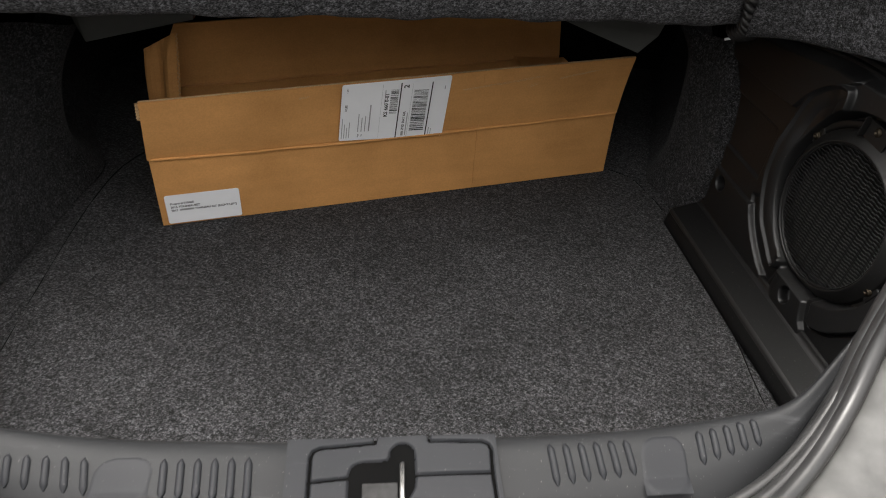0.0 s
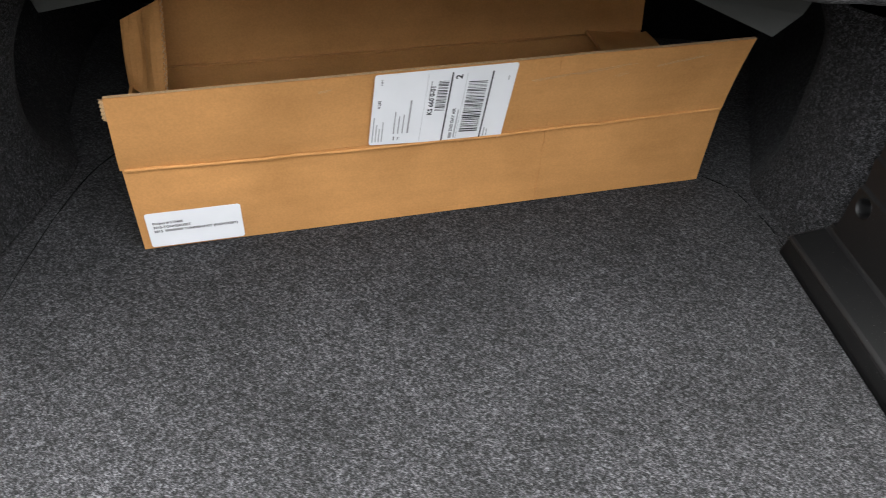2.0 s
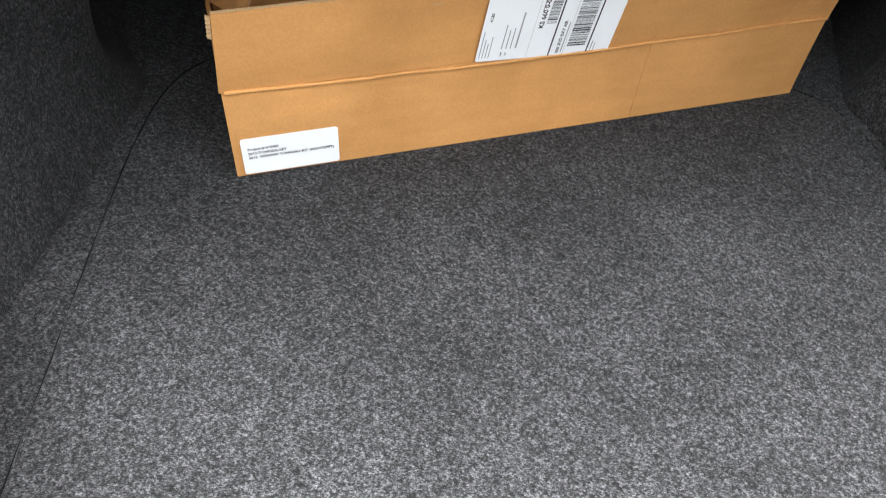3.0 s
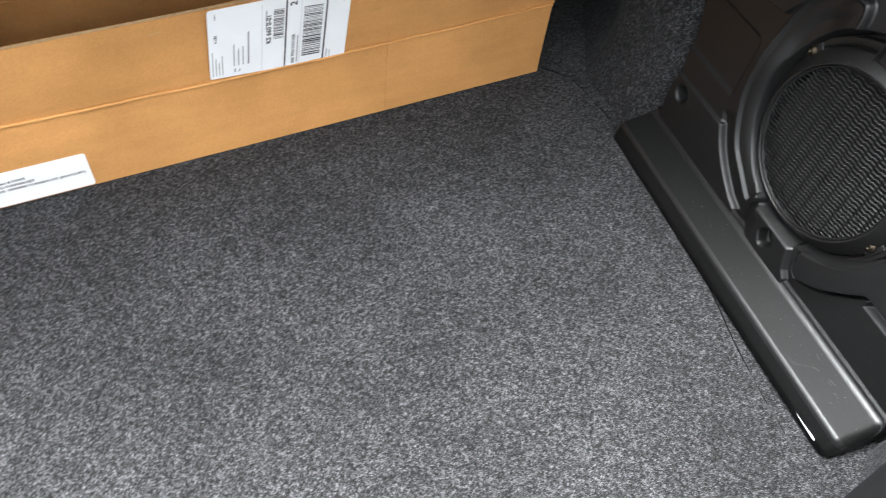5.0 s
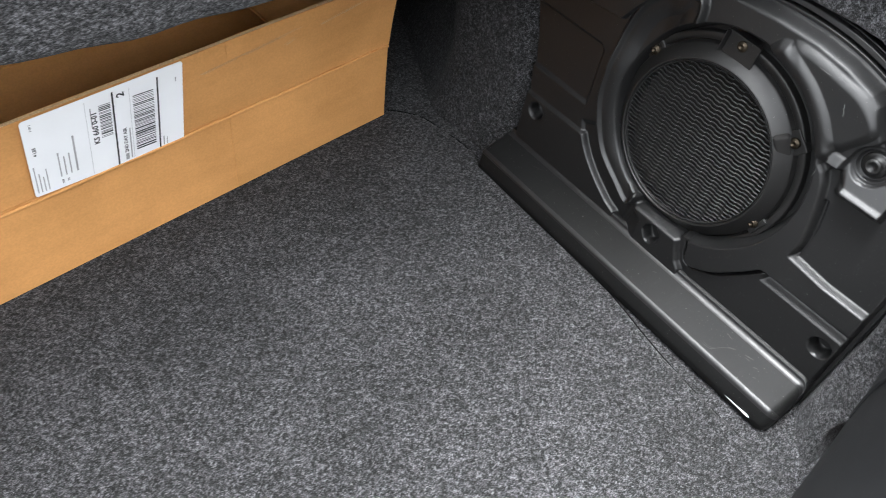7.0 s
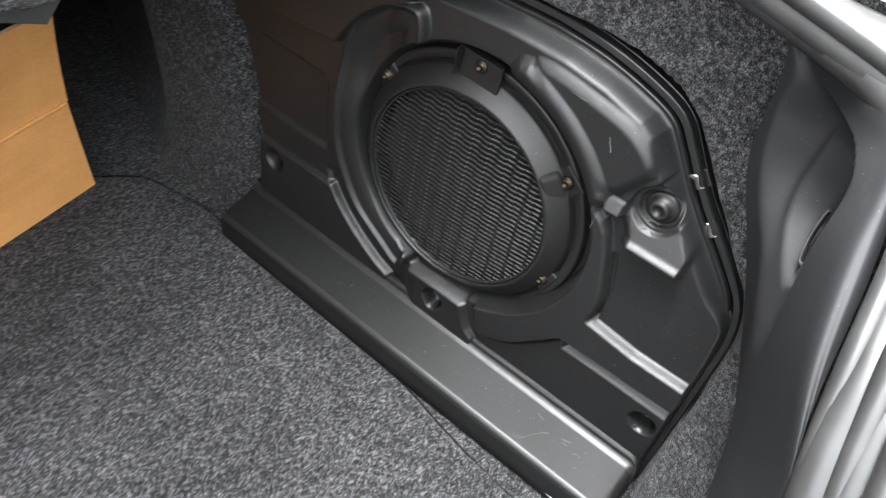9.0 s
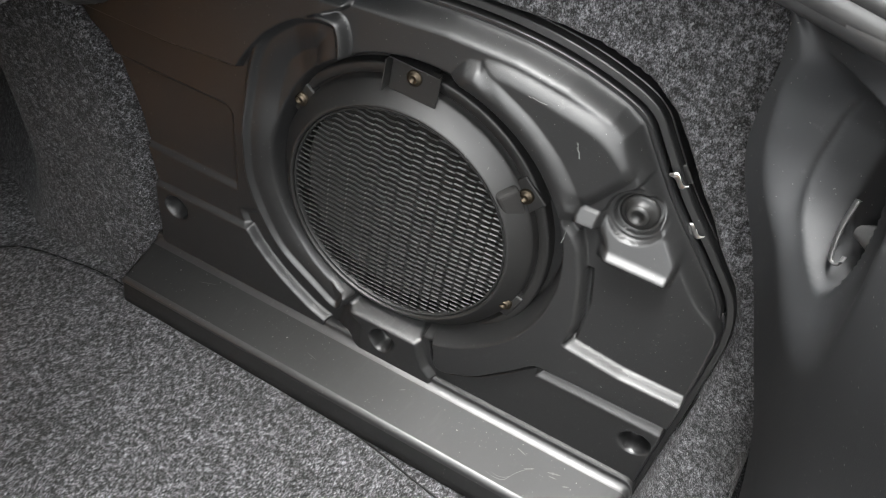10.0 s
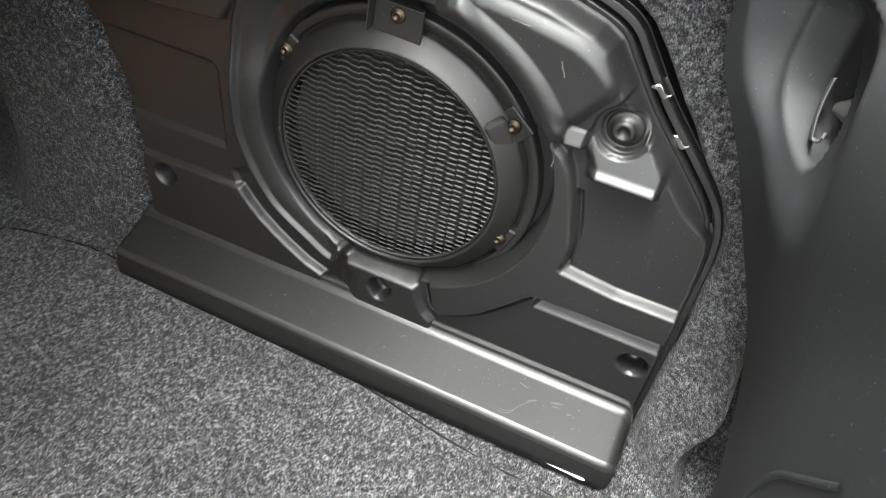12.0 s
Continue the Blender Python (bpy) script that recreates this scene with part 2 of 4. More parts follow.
def build_floor():
    gx, gy = np.meshgrid(np.arange(-0.62, 0.6201, 0.02), np.arange(0.30, 1.5001, 0.02))
    bm = bmesh.new()
    height_sheet(bm, gx, gy, 0 * gx - 0.004, np.ones(gx.shape, bool), lambda U, V, H: np.stack([U, V, H], -1))
    tagged(part("floor", bm, FLOOR), "dark grey needled carpet liner under the boot mat", "floor", kind="structure")
    gx, gy = np.meshgrid(np.arange(-0.50, 0.4401, 0.004), np.arange(0.34, 1.0901, 0.004))
    d = poly_sdf(gx, gy, MAT_EDGE)
    h = -0.0055 + 0.0055 * step(d, -0.002, 0.002) + 0.0012 * np.sin(gx * 9 + 1) * np.sin(gy * 11)
    bm = bmesh.new()
    height_sheet(bm, gx, gy, h, d > -0.005, lambda U, V, H: np.stack([U, V, H], -1))
    tagged(part("boot_mat", bm, FLOOR, smooth=True), "flat grey flecked boot carpet mat with rounded corners", "carpet mat")


build_floor()


def build_edge_gap():
    """Black tube round the mat that stands for the shade in its edge gap."""
    pts = smooth_line([(x, y, -0.0026) for x, y in MAT_EDGE], 160)
    bm = bmesh.new()
    tube(bm, pts, 0.0008, 6)
    part("edge_binding", bm, DARK, bpy.data.objects["boot_mat"], "thin black line standing for the shaded gap", True)


build_edge_gap()

# the subwoofer panel's own frame: along (to the rear), up, and out into the boot
PO = np.array((0.4385, 0.70, 0.0))
PU = np.array((0.1729, -0.9849, 0.0))
PV = np.array((0.0844, 0.0148, 0.9963))
PN = np.array((-0.9813, -0.1722, 0.0857))


def on_panel(U, V, H):
    return PO + np.multiply.outer(U, PU) + np.multiply.outer(V, PV) + np.multiply.outer(H, PN)


def panel_pose(u, v, h):
    """A pose on the panel: x along, y up, z out."""
    p = on_panel(u, v, h)
    return Matrix(((PU[0], PV[0], PN[0], p[0]), (PU[1], PV[1], PN[1], p[1]), (PU[2], PV[2], PN[2], p[2]), (0, 0, 0, 1)))


OUTLINE = [(0.213, 0.0), (0.2125, 0.16), (0.211, 0.19), (0.207, 0.208), (0.199, 0.224), (0.178, 0.248), (0.154, 0.274), (0.135, 0.299), (0.124, 0.313),
           (0.109, 0.322), (0.078, 0.331), (0.044, 0.336), (0.0, 0.337), (-0.10, 0.331), (-0.20, 0.312), (-0.305, 0.285), (-0.290, 0.235), (-0.257, 0.214), (-0.239, 0.16), (-0.226, 0.10), (-0.223, 0.0)]
CU, CV = -0.018, 0.168


def build_right_liner():
    """Carpet round the panel: falls behind it, folds in at the top and towards the rear trim."""
    U, V = np.meshgrid(np.arange(-0.20, 0.3601, 0.002), np.arange(-0.02, 0.4201, 0.002))
    d = poly_sdf(U, V, OUTLINE)
    d = d + 0.0006 * np.sin(U * 110) * np.sin(V * 90 + 1)
    gap = -0.002 + 0.003 * step(V, 0.245, 0.29) * step(U, 0.02, 0.09)
    H = -0.008 - 0.060 * step(d, 0.008, 0.020) - (0.014 + 0.030 * step(V, 0.245, 0.285)) * step(d, -gap - 0.006, -gap + 0.002) + 0.03 * step(V, 0.35, 0.43) ** 2
    H += 0.05 * step(U, 0.215, 0.30) * (1 - 0.6 * step(V, 0.15, 0.32)) + 0.03 * step(0.12 - V, 0.0, 0.14) * step(U, 0.20, 0.24)
    H += 0.003 * np.sin(U * 37 + 1) * np.sin(V * 41)
    H -= 0.09 * step(U + 0.006 * np.sin(V * 60), 0.250, 0.262) * step(0.135 - V, 0.0, 0.02)
    bm = bmesh.new()
    height_sheet(bm, U, V, H, np.ones(U.shape, bool), on_panel)
    tagged(part("wall_right", bm, WALLC, smooth=True), "fuzzy grey carpet liner on the boot side", "wall", kind="structure")


build_right_liner()


def build_wheel_liners():
    r = [[(0.394, 0.911, -0.004), (0.376, 0.945, -0.004), (0.362, 1.0, -0.004), (0.352, 1.05, -0.004), (0.375, 1.14, -0.004), (0.45, 1.44, -0.004)],
         [(0.395, 0.913, 0.05), (0.392, 0.95, 0.05), (0.376, 1.0, 0.06), (0.368, 1.05, 0.06), (0.41, 1.14, 0.06), (0.47, 1.44, 0.06)],
         [(0.400, 0.925, 0.15), (0.396, 0.962, 0.15), (0.380, 1.01, 0.15), (0.372, 1.06, 0.15), (0.43, 1.14, 0.15), (0.48, 1.44, 0.15)],
         [(0.402, 0.945, 0.215), (0.398, 0.978, 0.215), (0.380, 1.015, 0.21), (0.366, 1.06, 0.21), (0.42, 1.13, 0.21), (0.48, 1.44, 0.21)],
         [(0.400, 0.978, 0.262), (0.394, 1.0, 0.255), (0.374, 1.03, 0.250), (0.345, 1.07, 0.250), (0.38, 1.13, 0.255), (0.46, 1.44, 0.26)]]
    bm = bmesh.new()
    # its edge tucks in behind the panel
    r = [[tuple(np.array(c[0]) - 0.050 * PN + 0.03 * PU), tuple(np.array(c[0]) - 0.036 * PN - 0.004 * PU), tuple(np.array(c[0]) - 0.016 * PN - 0.020 * PU)] + c[1:] for c in r]
    loft(bm, r, 72, 36)
    tagged(part("wall_wheelhouse_right", bm, LINER_SHADED, smooth=True), "grey carpet liner over the wheel housing, toned down for shade", "wall", kind="structure")
    lf = [[(-0.60, 0.34, 0.0), (-0.545, 0.55, 0.0), (-0.525, 0.75, 0.0), (-0.505, 0.92, 0.0), (-0.50, 1.0, 0.0), (-0.55, 1.10, 0.0), (-0.60, 1.30, 0.0), (-0.60, 1.46, 0.0)],
          [(-0.60, 0.34, 0.07), (-0.56, 0.55, 0.07), (-0.545, 0.75, 0.07), (-0.525, 0.90, 0.07), (-0.52, 0.97, 0.07), (-0.60, 1.06, 0.07), (-0.64, 1.30, 0.07), (-0.64, 1.46, 0.07)],
          [(-0.62, 0.34, 0.16), (-0.575, 0.55, 0.16), (-0.555, 0.75, 0.16), (-0.53, 0.90, 0.16), (-0.51, 0.97, 0.16), (-0.60, 1.06, 0.16), (-0.64, 1.30, 0.16), (-0.64, 1.46, 0.16)],
          [(-0.62, 0.34, 0.30), (-0.58, 0.55, 0.30), (-0.56, 0.75, 0.29), (-0.53, 0.90, 0.265), (-0.47, 0.97, 0.24), (-0.52, 1.06, 0.25), (-0.64, 1.30, 0.25), (-0.64, 1.46, 0.25)]]
    bm = bmesh.new()
    loft(bm, lf, 64, 24)
    tagged(part("wall_left", bm, LINER_SHADED, smooth=True), "grey carpet liner over the wheel housing, toned down for shade", "wall", kind="structure")


build_wheel_liners()


def build_header():
    """Carpeted front edge of the opening, with the tray behind it."""
    # back and up from the edge
    prof = [(0.64, -0.006), (0.30, 0.004), (0.04, 0.001), (0.014, -0.003), (0.003, -0.001), (-0.004, 0.009), (-0.012, 0.032), (-0.024, 0.066), (-0.030, 0.10), (-0.020, 0.135), (0.06, 0.155)]
    prof = [p[:2] for p in smooth_line(prof, 60)]
    edge = smooth_line([(-0.68, 0.725, 0.335), (-0.45, 0.735, 0.346), (-0.27, 0.742, 0.352), (-0.04, 0.768, 0.352), (0.14, 0.806, 0.344), (0.34, 0.838, 0.337)], 70)
    rows = []
    for x, y, z in edge:
        wob = 0.0015 * math.sin(x * 41) + 0.001 * math.sin(x * 97 + 1)
        rows.append([(x, min(y + dy, 1.46), z + dz + (wob if dy < 0.1 else 0)) for dy, dz in prof])
    bm = bmesh.new()
    grid_mesh(bm, rows)
    tagged(part("trim_header", bm, SHELFC, smooth=True), "grey carpeted panel along the front of the opening", "trim", kind="structure")


build_header()


def build_shell():
    """Body metal and dark insulation that close the boot."""
    bm = bmesh.new()
    block(bm, (-0.75, 1.46, -0.02), (0.75, 1.48, 0.52))
    tagged(part("wall_seatback", bm, DARK), "black insulated panel behind the rear seat", "wall", kind="structure")
    bm = bmesh.new()
    block(bm, (-0.75, 0.82, 0.50), (0.75, 1.48, 0.52))
    tagged(part("ceiling", bm, DARK), "dark underside of the rear shelf", "ceiling", kind="structure")
    bm = bmesh.new()
    block(bm, (0.56, 0.30, -0.02), (0.58, 1.46, 0.42))
    tagged(part("wall_quarter_right", bm, DARK), "dark inner body side", "wall", kind="structure")
    bm = bmesh.new()
    block(bm, (-0.72, 0.30, -0.02), (-0.70, 1.46, 0.50))
    tagged(part("wall_quarter_left", bm, DARK), "dark inner body side", "wall", kind="structure")
    bm = bmesh.new()
    block(bm, (-0.72, 0.30, -0.03), (0.58, 1.48, -0.012))
    tagged(part("floor_pan", bm, DARK), "dark floor pan", "floor", kind="structure")


build_shell()


def build_lid():
    """The raised boot lid over the front edge of the opening."""
    prof = [(0.875, 0.505), (0.875, 0.66), (0.855, 0.84), (0.810, 1.00), (0.745, 1.13), (0.700, 1.19), (0.700, 1.205), (0.760, 1.155), (0.835, 1.02), (0.88, 0.85), (0.897, 0.66), (0.895, 0.505)]
    rows = [[(x, y + 0.25 * x * x + 0.2 * x, z - 0.06 * (x / 0.62) ** 4 * (z - 0.5)) for y, z in prof] for x in np.linspace(-0.62, 0.62, 32)]
    bm = bmesh.new()
    grid_mesh(bm, rows, True)
    tagged(part("ceiling_lid", bm, DARK, smooth=True), "black lined underside of the raised boot lid", "boot lid", kind="structure")


build_lid()


def build_outside():
    """Plain ground under the car, and an unseen wall added behind to block low sky light."""
    bm = bmesh.new()
    block(bm, (-40, -40, -0.70), (40, 40, -0.66))
    tagged(part("ground", bm, CONCRETE), "plain grey concrete ground under the car", "ground", kind="structure")
    bm = bmesh.new()
    block(bm, (-7, -2.75, -0.66), (7, -2.55, 1.9))
    tagged(part("wall_behind", bm, CONCRETE), "unseen grey wall added behind the car to block low sky light", "wall", kind="structure")


build_outside()

# ---- sill, corner trims, seal and outer body ----
SEAL = [(-0.02, 0.252, 0.24), (0.06, 0.256, 0.24), (0.14, 0.27, 0.242), (0.2, 0.295, 0.248), (0.245, 0.328, 0.254), (0.285, 0.37, 0.27),
        (0.309, 0.403, 0.3), (0.3256, 0.4218, 0.3378), (0.3492, 0.4366, 0.3716), (0.38, 0.449, 0.395), (0.412, 0.461, 0.404), (0.44, 0.477, 0.407),
        (0.46, 0.502, 0.409), (0.47, 0.547, 0.412), (0.474, 0.647, 0.419), (0.464, 0.807, 0.427)]
LIP = [(-0.02, 0.326, 0.25), (0.06, 0.335, 0.25), (0.14, 0.344, 0.251), (0.2, 0.355, 0.253), (0.252, 0.368, 0.258), (0.293, 0.399, 0.276),
        (0.317, 0.420, 0.303), (0.3299, 0.4308, 0.3327), (0.3526, 0.4514, 0.3618), (0.3808, 0.4668, 0.384), (0.4113, 0.4762, 0.3934), (0.4386, 0.4873, 0.3964),
        (0.4572, 0.5131, 0.398), (0.463, 0.545, 0.404)]
FOOT = [(-0.02, 0.368, -0.004), (0.06, 0.372, -0.004), (0.14, 0.376, -0.004), (0.22, 0.385, -0.004), (0.30, 0.400, 0.005), (0.36, 0.417, 0.03), (0.400, 0.430, 0.08), (0.430, 0.446, 0.14),
        (0.449, 0.464, 0.19), (0.461, 0.488, 0.235), (0.469, 0.512, 0.28), (0.478, 0.5395, 0.325), (0.475, 0.5445, 0.378), (0.480, 0.556, 0.405)]


def mirrored(c):
    """The other side, across the car's own axis, which lies a few degrees off y."""
    o, d = np.array((-0.02, 0.33)), np.array((-0.075, 0.9972))
    out = []
    for x, y, z in c:
        p = np.array((x, y)) - o
        q = 2 * (p @ d) * d - p + o
        out.append((q[0], q[1], z))
    return out


def between(a, b, t, push):
    return [tuple(np.array(p) * (1 - t) + np.array(q) * t + np.array(push)) for p, q in zip(a, b)]


HUB = np.array((0.447, 0.487, 0.335))
HN = np.array((-0.6274, 0.7690, 0.1214))
HS = np.array((-0.7749, -0.6321, 0.0))
HW = np.array((0.0768, -0.0941, 0.9926))


def build_rear():
    for side, f in (("right", lambda c: c), ("left", mirrored)):
        bm = bmesh.new()
        # from the seal over the lip and down to the floor
        back = [(x, y + 0.004, z - 0.012) for x, y, z in SEAL[:14]]
        top = between(back, LIP, 0.5, (0, 0, 0.010))
        curves = [f(back), f(top), f(LIP), f(between(LIP, FOOT, 0.25, (0.012, 0.012, -0.004))), f(between(LIP, FOOT, 0.6, (0.006, 0.010, 0))), f(FOOT)]
        loft(bm, curves, *((260, 130) if side == "right" else (120, 48)))
        if side == "right":
            # scooped pocket for the hook, a leaning teardrop in a flat field
            co = np.array([tuple(v.co) for v in bm.verts])
            h = (co - HUB) @ HN
            e = poly_sdf((co - HUB) @ HS, (co - HUB) @ HW, rounded([(-0.0330, 0.0450), (-0.0382, 0.0280), (-0.0365, 0.0180), (-0.0338, 0.0024), (-0.0281, -0.0090), (-0.0201, -0.0158), (-0.0066, -0.0215), (0.0045, -0.0240),
                         (0.0140, -0.0250), (0.0168, -0.0189), (0.0168, -0.0089), (0.0157, -0.0004), (0.0131, 0.0062), (0.0096, 0.0149), (0.0029, 0.0237), (-0.0053, 0.0315), (-0.0177, 0.0425)]))
            near = (np.abs(h) < 0.06) & (co[:, 2] < 0.385)
            flat = step(e, -0.016 - 0.022 * step((co - HUB) @ HS, -0.02, 0.01), -0.002) * near * step(0.392 - co[:, 2], 0.0, 0.020)
            k = np.sin(np.clip((e + 0.001) / 0.012, 0, 1) * math.pi / 2) * near
            for v, a, fl, q in zip(bm.verts, k, flat, h):
                v.co -= Vector(HN * (0.017 * a + (q - 0.002) * fl))
        tagged(part("trim_rear_" + side, bm, TRIM, smooth=True), "dark grey moulded plastic boot lining in the rear corner", "trim", kind="structure")
        bm = bmesh.new()
        run = smooth_line(SEAL, 90)
        # a dark bed and three round ribs standing on it
        ribs = [(-0.003, -0.006, -0.006, 0.0090), (-0.006, -0.016, -0.004, 0.0080), (0.0, 0.002, 0.002, 0.0042), (-0.004, -0.010, 0.004, 0.0046), (-0.009, -0.023, 0.004, 0.0058)]
        seal = None
        for k, (dx, dy, dz, r) in enumerate(ribs):
            tube(bm, f([(p[0] + dx, p[1] + dy, p[2] + dz) for p in run]), r, 12)
            if k == 1:
                seal = tagged(part("seal_" + side, bm, RUBBER, smooth=True), "black ribbed rubber weatherstrip round the opening", "seal", kind="structure")
            elif k > 1:
                part("seal_rib", bm, RUBBER, seal, smooth=True)
            if k:
                bm = bmesh.new()
        bm.free()
        bm = bmesh.new()
        loft(bm, [f([(x - 0.012, y - 0.022, z - 0.006) for x, y, z in SEAL]), f([(x + 0.01, y - 0.05, z + 0.0) for x, y, z in SEAL]),
                  f([(x * 1.12 + 0.05, y - 0.11, z - 0.02) for x, y, z in SEAL]), f([(x * 1.3 + 0.14, y - 0.20, z - 0.16) for x, y, z in SEAL])], 60, 20)
        tagged(part("body_" + side, bm, PAINT, smooth=True), "dusty grey painted body round the boot opening", "car body", kind="structure")


build_rear()

def build_emboss():
    """A raised moulded corner on the lining, below the lip."""
    trim = bpy.data.objects["trim_rear_right"]
    pts = []
    for p in smooth_line([(0.358, 0.4326, 0.172), (0.3555, 0.4324, 0.195), (0.3470, 0.4320, 0.225), (0.3330, 0.4310, 0.246), (0.3240, 0.4260, 0.262), (0.3194, 0.4221, 0.272)], 30):
        ok, place, normal, _ = trim.closest_point_on_mesh(Vector(p))
        pts.append(place)
    bm = bmesh.new()
    tube(bm, pts, 0.0018, 10)
    part("moulded_ridge", bm, TRIM, trim, smooth=True)


build_emboss()

# ---- subwoofer in its side panel ----
sub = thing("subwoofer_enclosure", "black moulded plastic side panel housing a round subwoofer", "subwoofer")


def build_panel():
    U, V = np.meshgrid(np.arange(-0.32, 0.2171, 0.0009), np.arange(0.030, 0.3401, 0.0009))
    R = np.hypot(U - CU, V - CV)
    A = np.degrees(np.arctan2(V - CV, U - CU)) % 360
    RW = np.hypot(U - CU - 0.012, V - CV - 0.016)
    H = np.zeros(U.shape)

    def blend(mask, h):
        nonlocal H
        H = H * (1 - mask) + h * mask

    def inside(poly, soft=0.0022, h=0.0):
        return step(poly_sdf(U - 0.73 * h, V - 0.90 * h, poly), -soft, soft)

    def arc(R, A, a0, a1):
        """Distance into an arc's span, from its nearer end."""
        x, w = (A - a0) % 360, (a1 - a0) % 360
        mid = (x + 180 - w / 2) % 360 - (180 - w / 2)
        return np.radians(np.minimum(mid, w - mid)) * R

    def roll(d, w):
        """A rounded shoulder: crisp at its foot, easing off over w."""
        return np.sin(np.clip(d / w, 0, 1) * math.pi / 2)

    # fields of the panel
    blend(inside([(-0.29, 0.133), (-0.149, 0.133), (-0.151, 0.198), (-0.156, 0.203), (-0.29, 0.203)], 0.0025), -0.004)
    blend(inside([(0.100, 0.1355), (0.26, 0.1355), (0.26, 0.30), (0.128, 0.30), (0.132, 0.283), (0.116, 0.256), (0.10, 0.22)], 0.0012) * step(R, 0.1365, 0.1385), -0.0035)
    # lower left plateau with a deep slot beside it
    slot = step(R, 0.100, 0.103) * step(0.140 - R, 0.0, 0.004) * step(arc(R, A, 202, 258), 0.0, 0.008)
    blend(slot, -0.0035)
    blend(roll(poly_sdf(U, V, [(-0.40, 0.0995), (-0.1352, 0.1029), (-0.1269, 0.0914), (-0.1168, 0.0805), (-0.1038, 0.0697), (-0.0907, 0.0606), (-0.0747, 0.0510), (-0.0588, 0.0450), (-0.05, 0.0), (-0.40, 0.0)]), 0.0038), 0.0045)
    # triangular plateau at the top with a wide soft edge
    blend(roll(poly_sdf(U, V, rounded([(0.020, 0.309), (0.030, 0.3115), (0.047, 0.3109), (0.0803, 0.3052), (0.097, 0.3016), (0.1098, 0.2948), (0.1215, 0.2845), (0.1225, 0.2755), (0.116, 0.265), (0.100, 0.243), (0.05, 0.27)])), 0.0085), 0.0050)
    # raised band round the well, running on to the rear
    low = [(0.0330, 0.0752), (0.0363, 0.0577), (0.0450, 0.0545), (0.0628, 0.0634), (0.0740, 0.0715), (0.0825, 0.0806), (0.0969, 0.0955), (0.1070, 0.1085), (0.1147, 0.1105), (0.30, 0.1130), (0.30, 0.1400), (0.1225, 0.1390), (0.1255, 0.160),
           (0.1215, 0.180), (0.1165, 0.203), (0.1085, 0.226), (0.09, 0.24), (0.0, 0.17)]
    band = poly_sdf(U, V, rounded(low, 1))
    below = (V < 0.122) | ((U < 0.115) & (V < 0.14))
    blend(np.where(below, roll(band, 0.0018), roll(band, 0.0040)), 0.0055)
    under = below & (U < 0.125)
    blend(step(band, -0.0040, -0.0026) * (1 - step(band, -0.0008, 0.0004)) * (under | ((U < 0.126) & (V > 0.142) & (V < 0.205))) * step(RW, 0.112, 0.116), -0.0075)
    # groove under the band, its far side rounded over
    g = poly_sdf(U, V, [(0.112, 0.098), (0.30, 0.098), (0.30, 0.1105), (0.112, 0.1090)])
    blend(step(g, -0.0025, 0.0055) * (1 - step(band, -0.0010, 0.0)), -0.0070)
    # bowl walls: crests drop sharply outside and lean into the well
    rim_c = [(-0.0640, 0.2995), (-0.0700, 0.3010), (-0.080, 0.3005), (-0.095, 0.2932), (-0.111, 0.2815), (-0.1235, 0.2685), (-0.1305, 0.2505), (-0.1347, 0.2270), (-0.1360, 0.1953), (-0.1350, 0.1836), (-0.1345, 0.1590),
             (-0.1275, 0.1365), (-0.1155, 0.1125), (-0.1030, 0.0970), (-0.0895, 0.0875), (-0.0735, 0.0775), (-0.0580, 0.0670), (-0.0500, 0.0650), (-0.0450, 0.0720), (-0.0430, 0.088), (-0.045, 0.10), (-0.06, 0.17), (-0.0615, 0.24), (-0.0600, 0.285)]
    rim_r = [(0.1020, 0.2455), (0.0925, 0.2580), (0.0815, 0.2707), (0.0708, 0.2799), (0.0597, 0.2879), (0.0450, 0.2955), (0.0310, 0.3020), (0.0245, 0.3062), (0.0150, 0.3040), (0.0090, 0.2955), (0.0062, 0.285), (0.0060, 0.27), (0.0, 0.24), (0.07, 0.20), (0.098, 0.236)]
    e = poly_sdf(U, V, rounded(rim_c)) + 0.0025
    crest = 0.0090 - 0.0020 * step(0.19 - V, 0.0, 0.09) - 0.0055 * step(V, 0.19, 0.235) * step(-U, 0.078, 0.10)
    blend(roll(e, 0.0036), crest - 0.0040 * step(e, 0.0036, 0.0085) - 0.0050 * np.clip((e - 0.0080) / 0.016, 0, 1) ** 2)
    e = poly_sdf(U, V, rounded(rim_r)) + 0.002
    inner = np.clip((RW - 0.1035) / 0.034, 0, 1)
    blend(roll(e, 0.0105), 0.0110 - 0.007 * (1 - inner) ** 2 - 0.007 * step(e, 0.015, 0.032))
    # the upper field stands above the bowl's wall and meets it at a sharp edge
    blend(inside(rounded([(-0.40, 0.2367), (-0.1424, 0.2368), (-0.1300, 0.2571), (-0.1186, 0.2724), (-0.1019, 0.2870), (-0.0785, 0.3006), (-0.0673, 0.3059), (-0.0600, 0.3120), (-0.0560, 0.40), (-0.40, 0.40)], 1), 0.0010), 0.0062)
    # well
    k = step(RW, 0.1035, 0.1105)
    H = H * k - 0.026 * (1 - k)
    # boxed bump beneath the speaker, its top sloping into the well
    e = poly_sdf(U, V, [(-0.042, 0.0), (0.046, 0.0), (0.040, 0.0440), (0.0320, 0.0510), (0.0270, 0.0600), (0.0225, 0.0730), (0.0245, 0.1000), (-0.0405, 0.1000), (-0.0415, 0.072)])
    blend(roll(e, 0.0050 + 0.013 * step(-U, 0.012, 0.030) * step(0.070 - V, 0.0, 0.008)), 0.0060 - 0.032 * step(V, 0.0700, 0.0815))
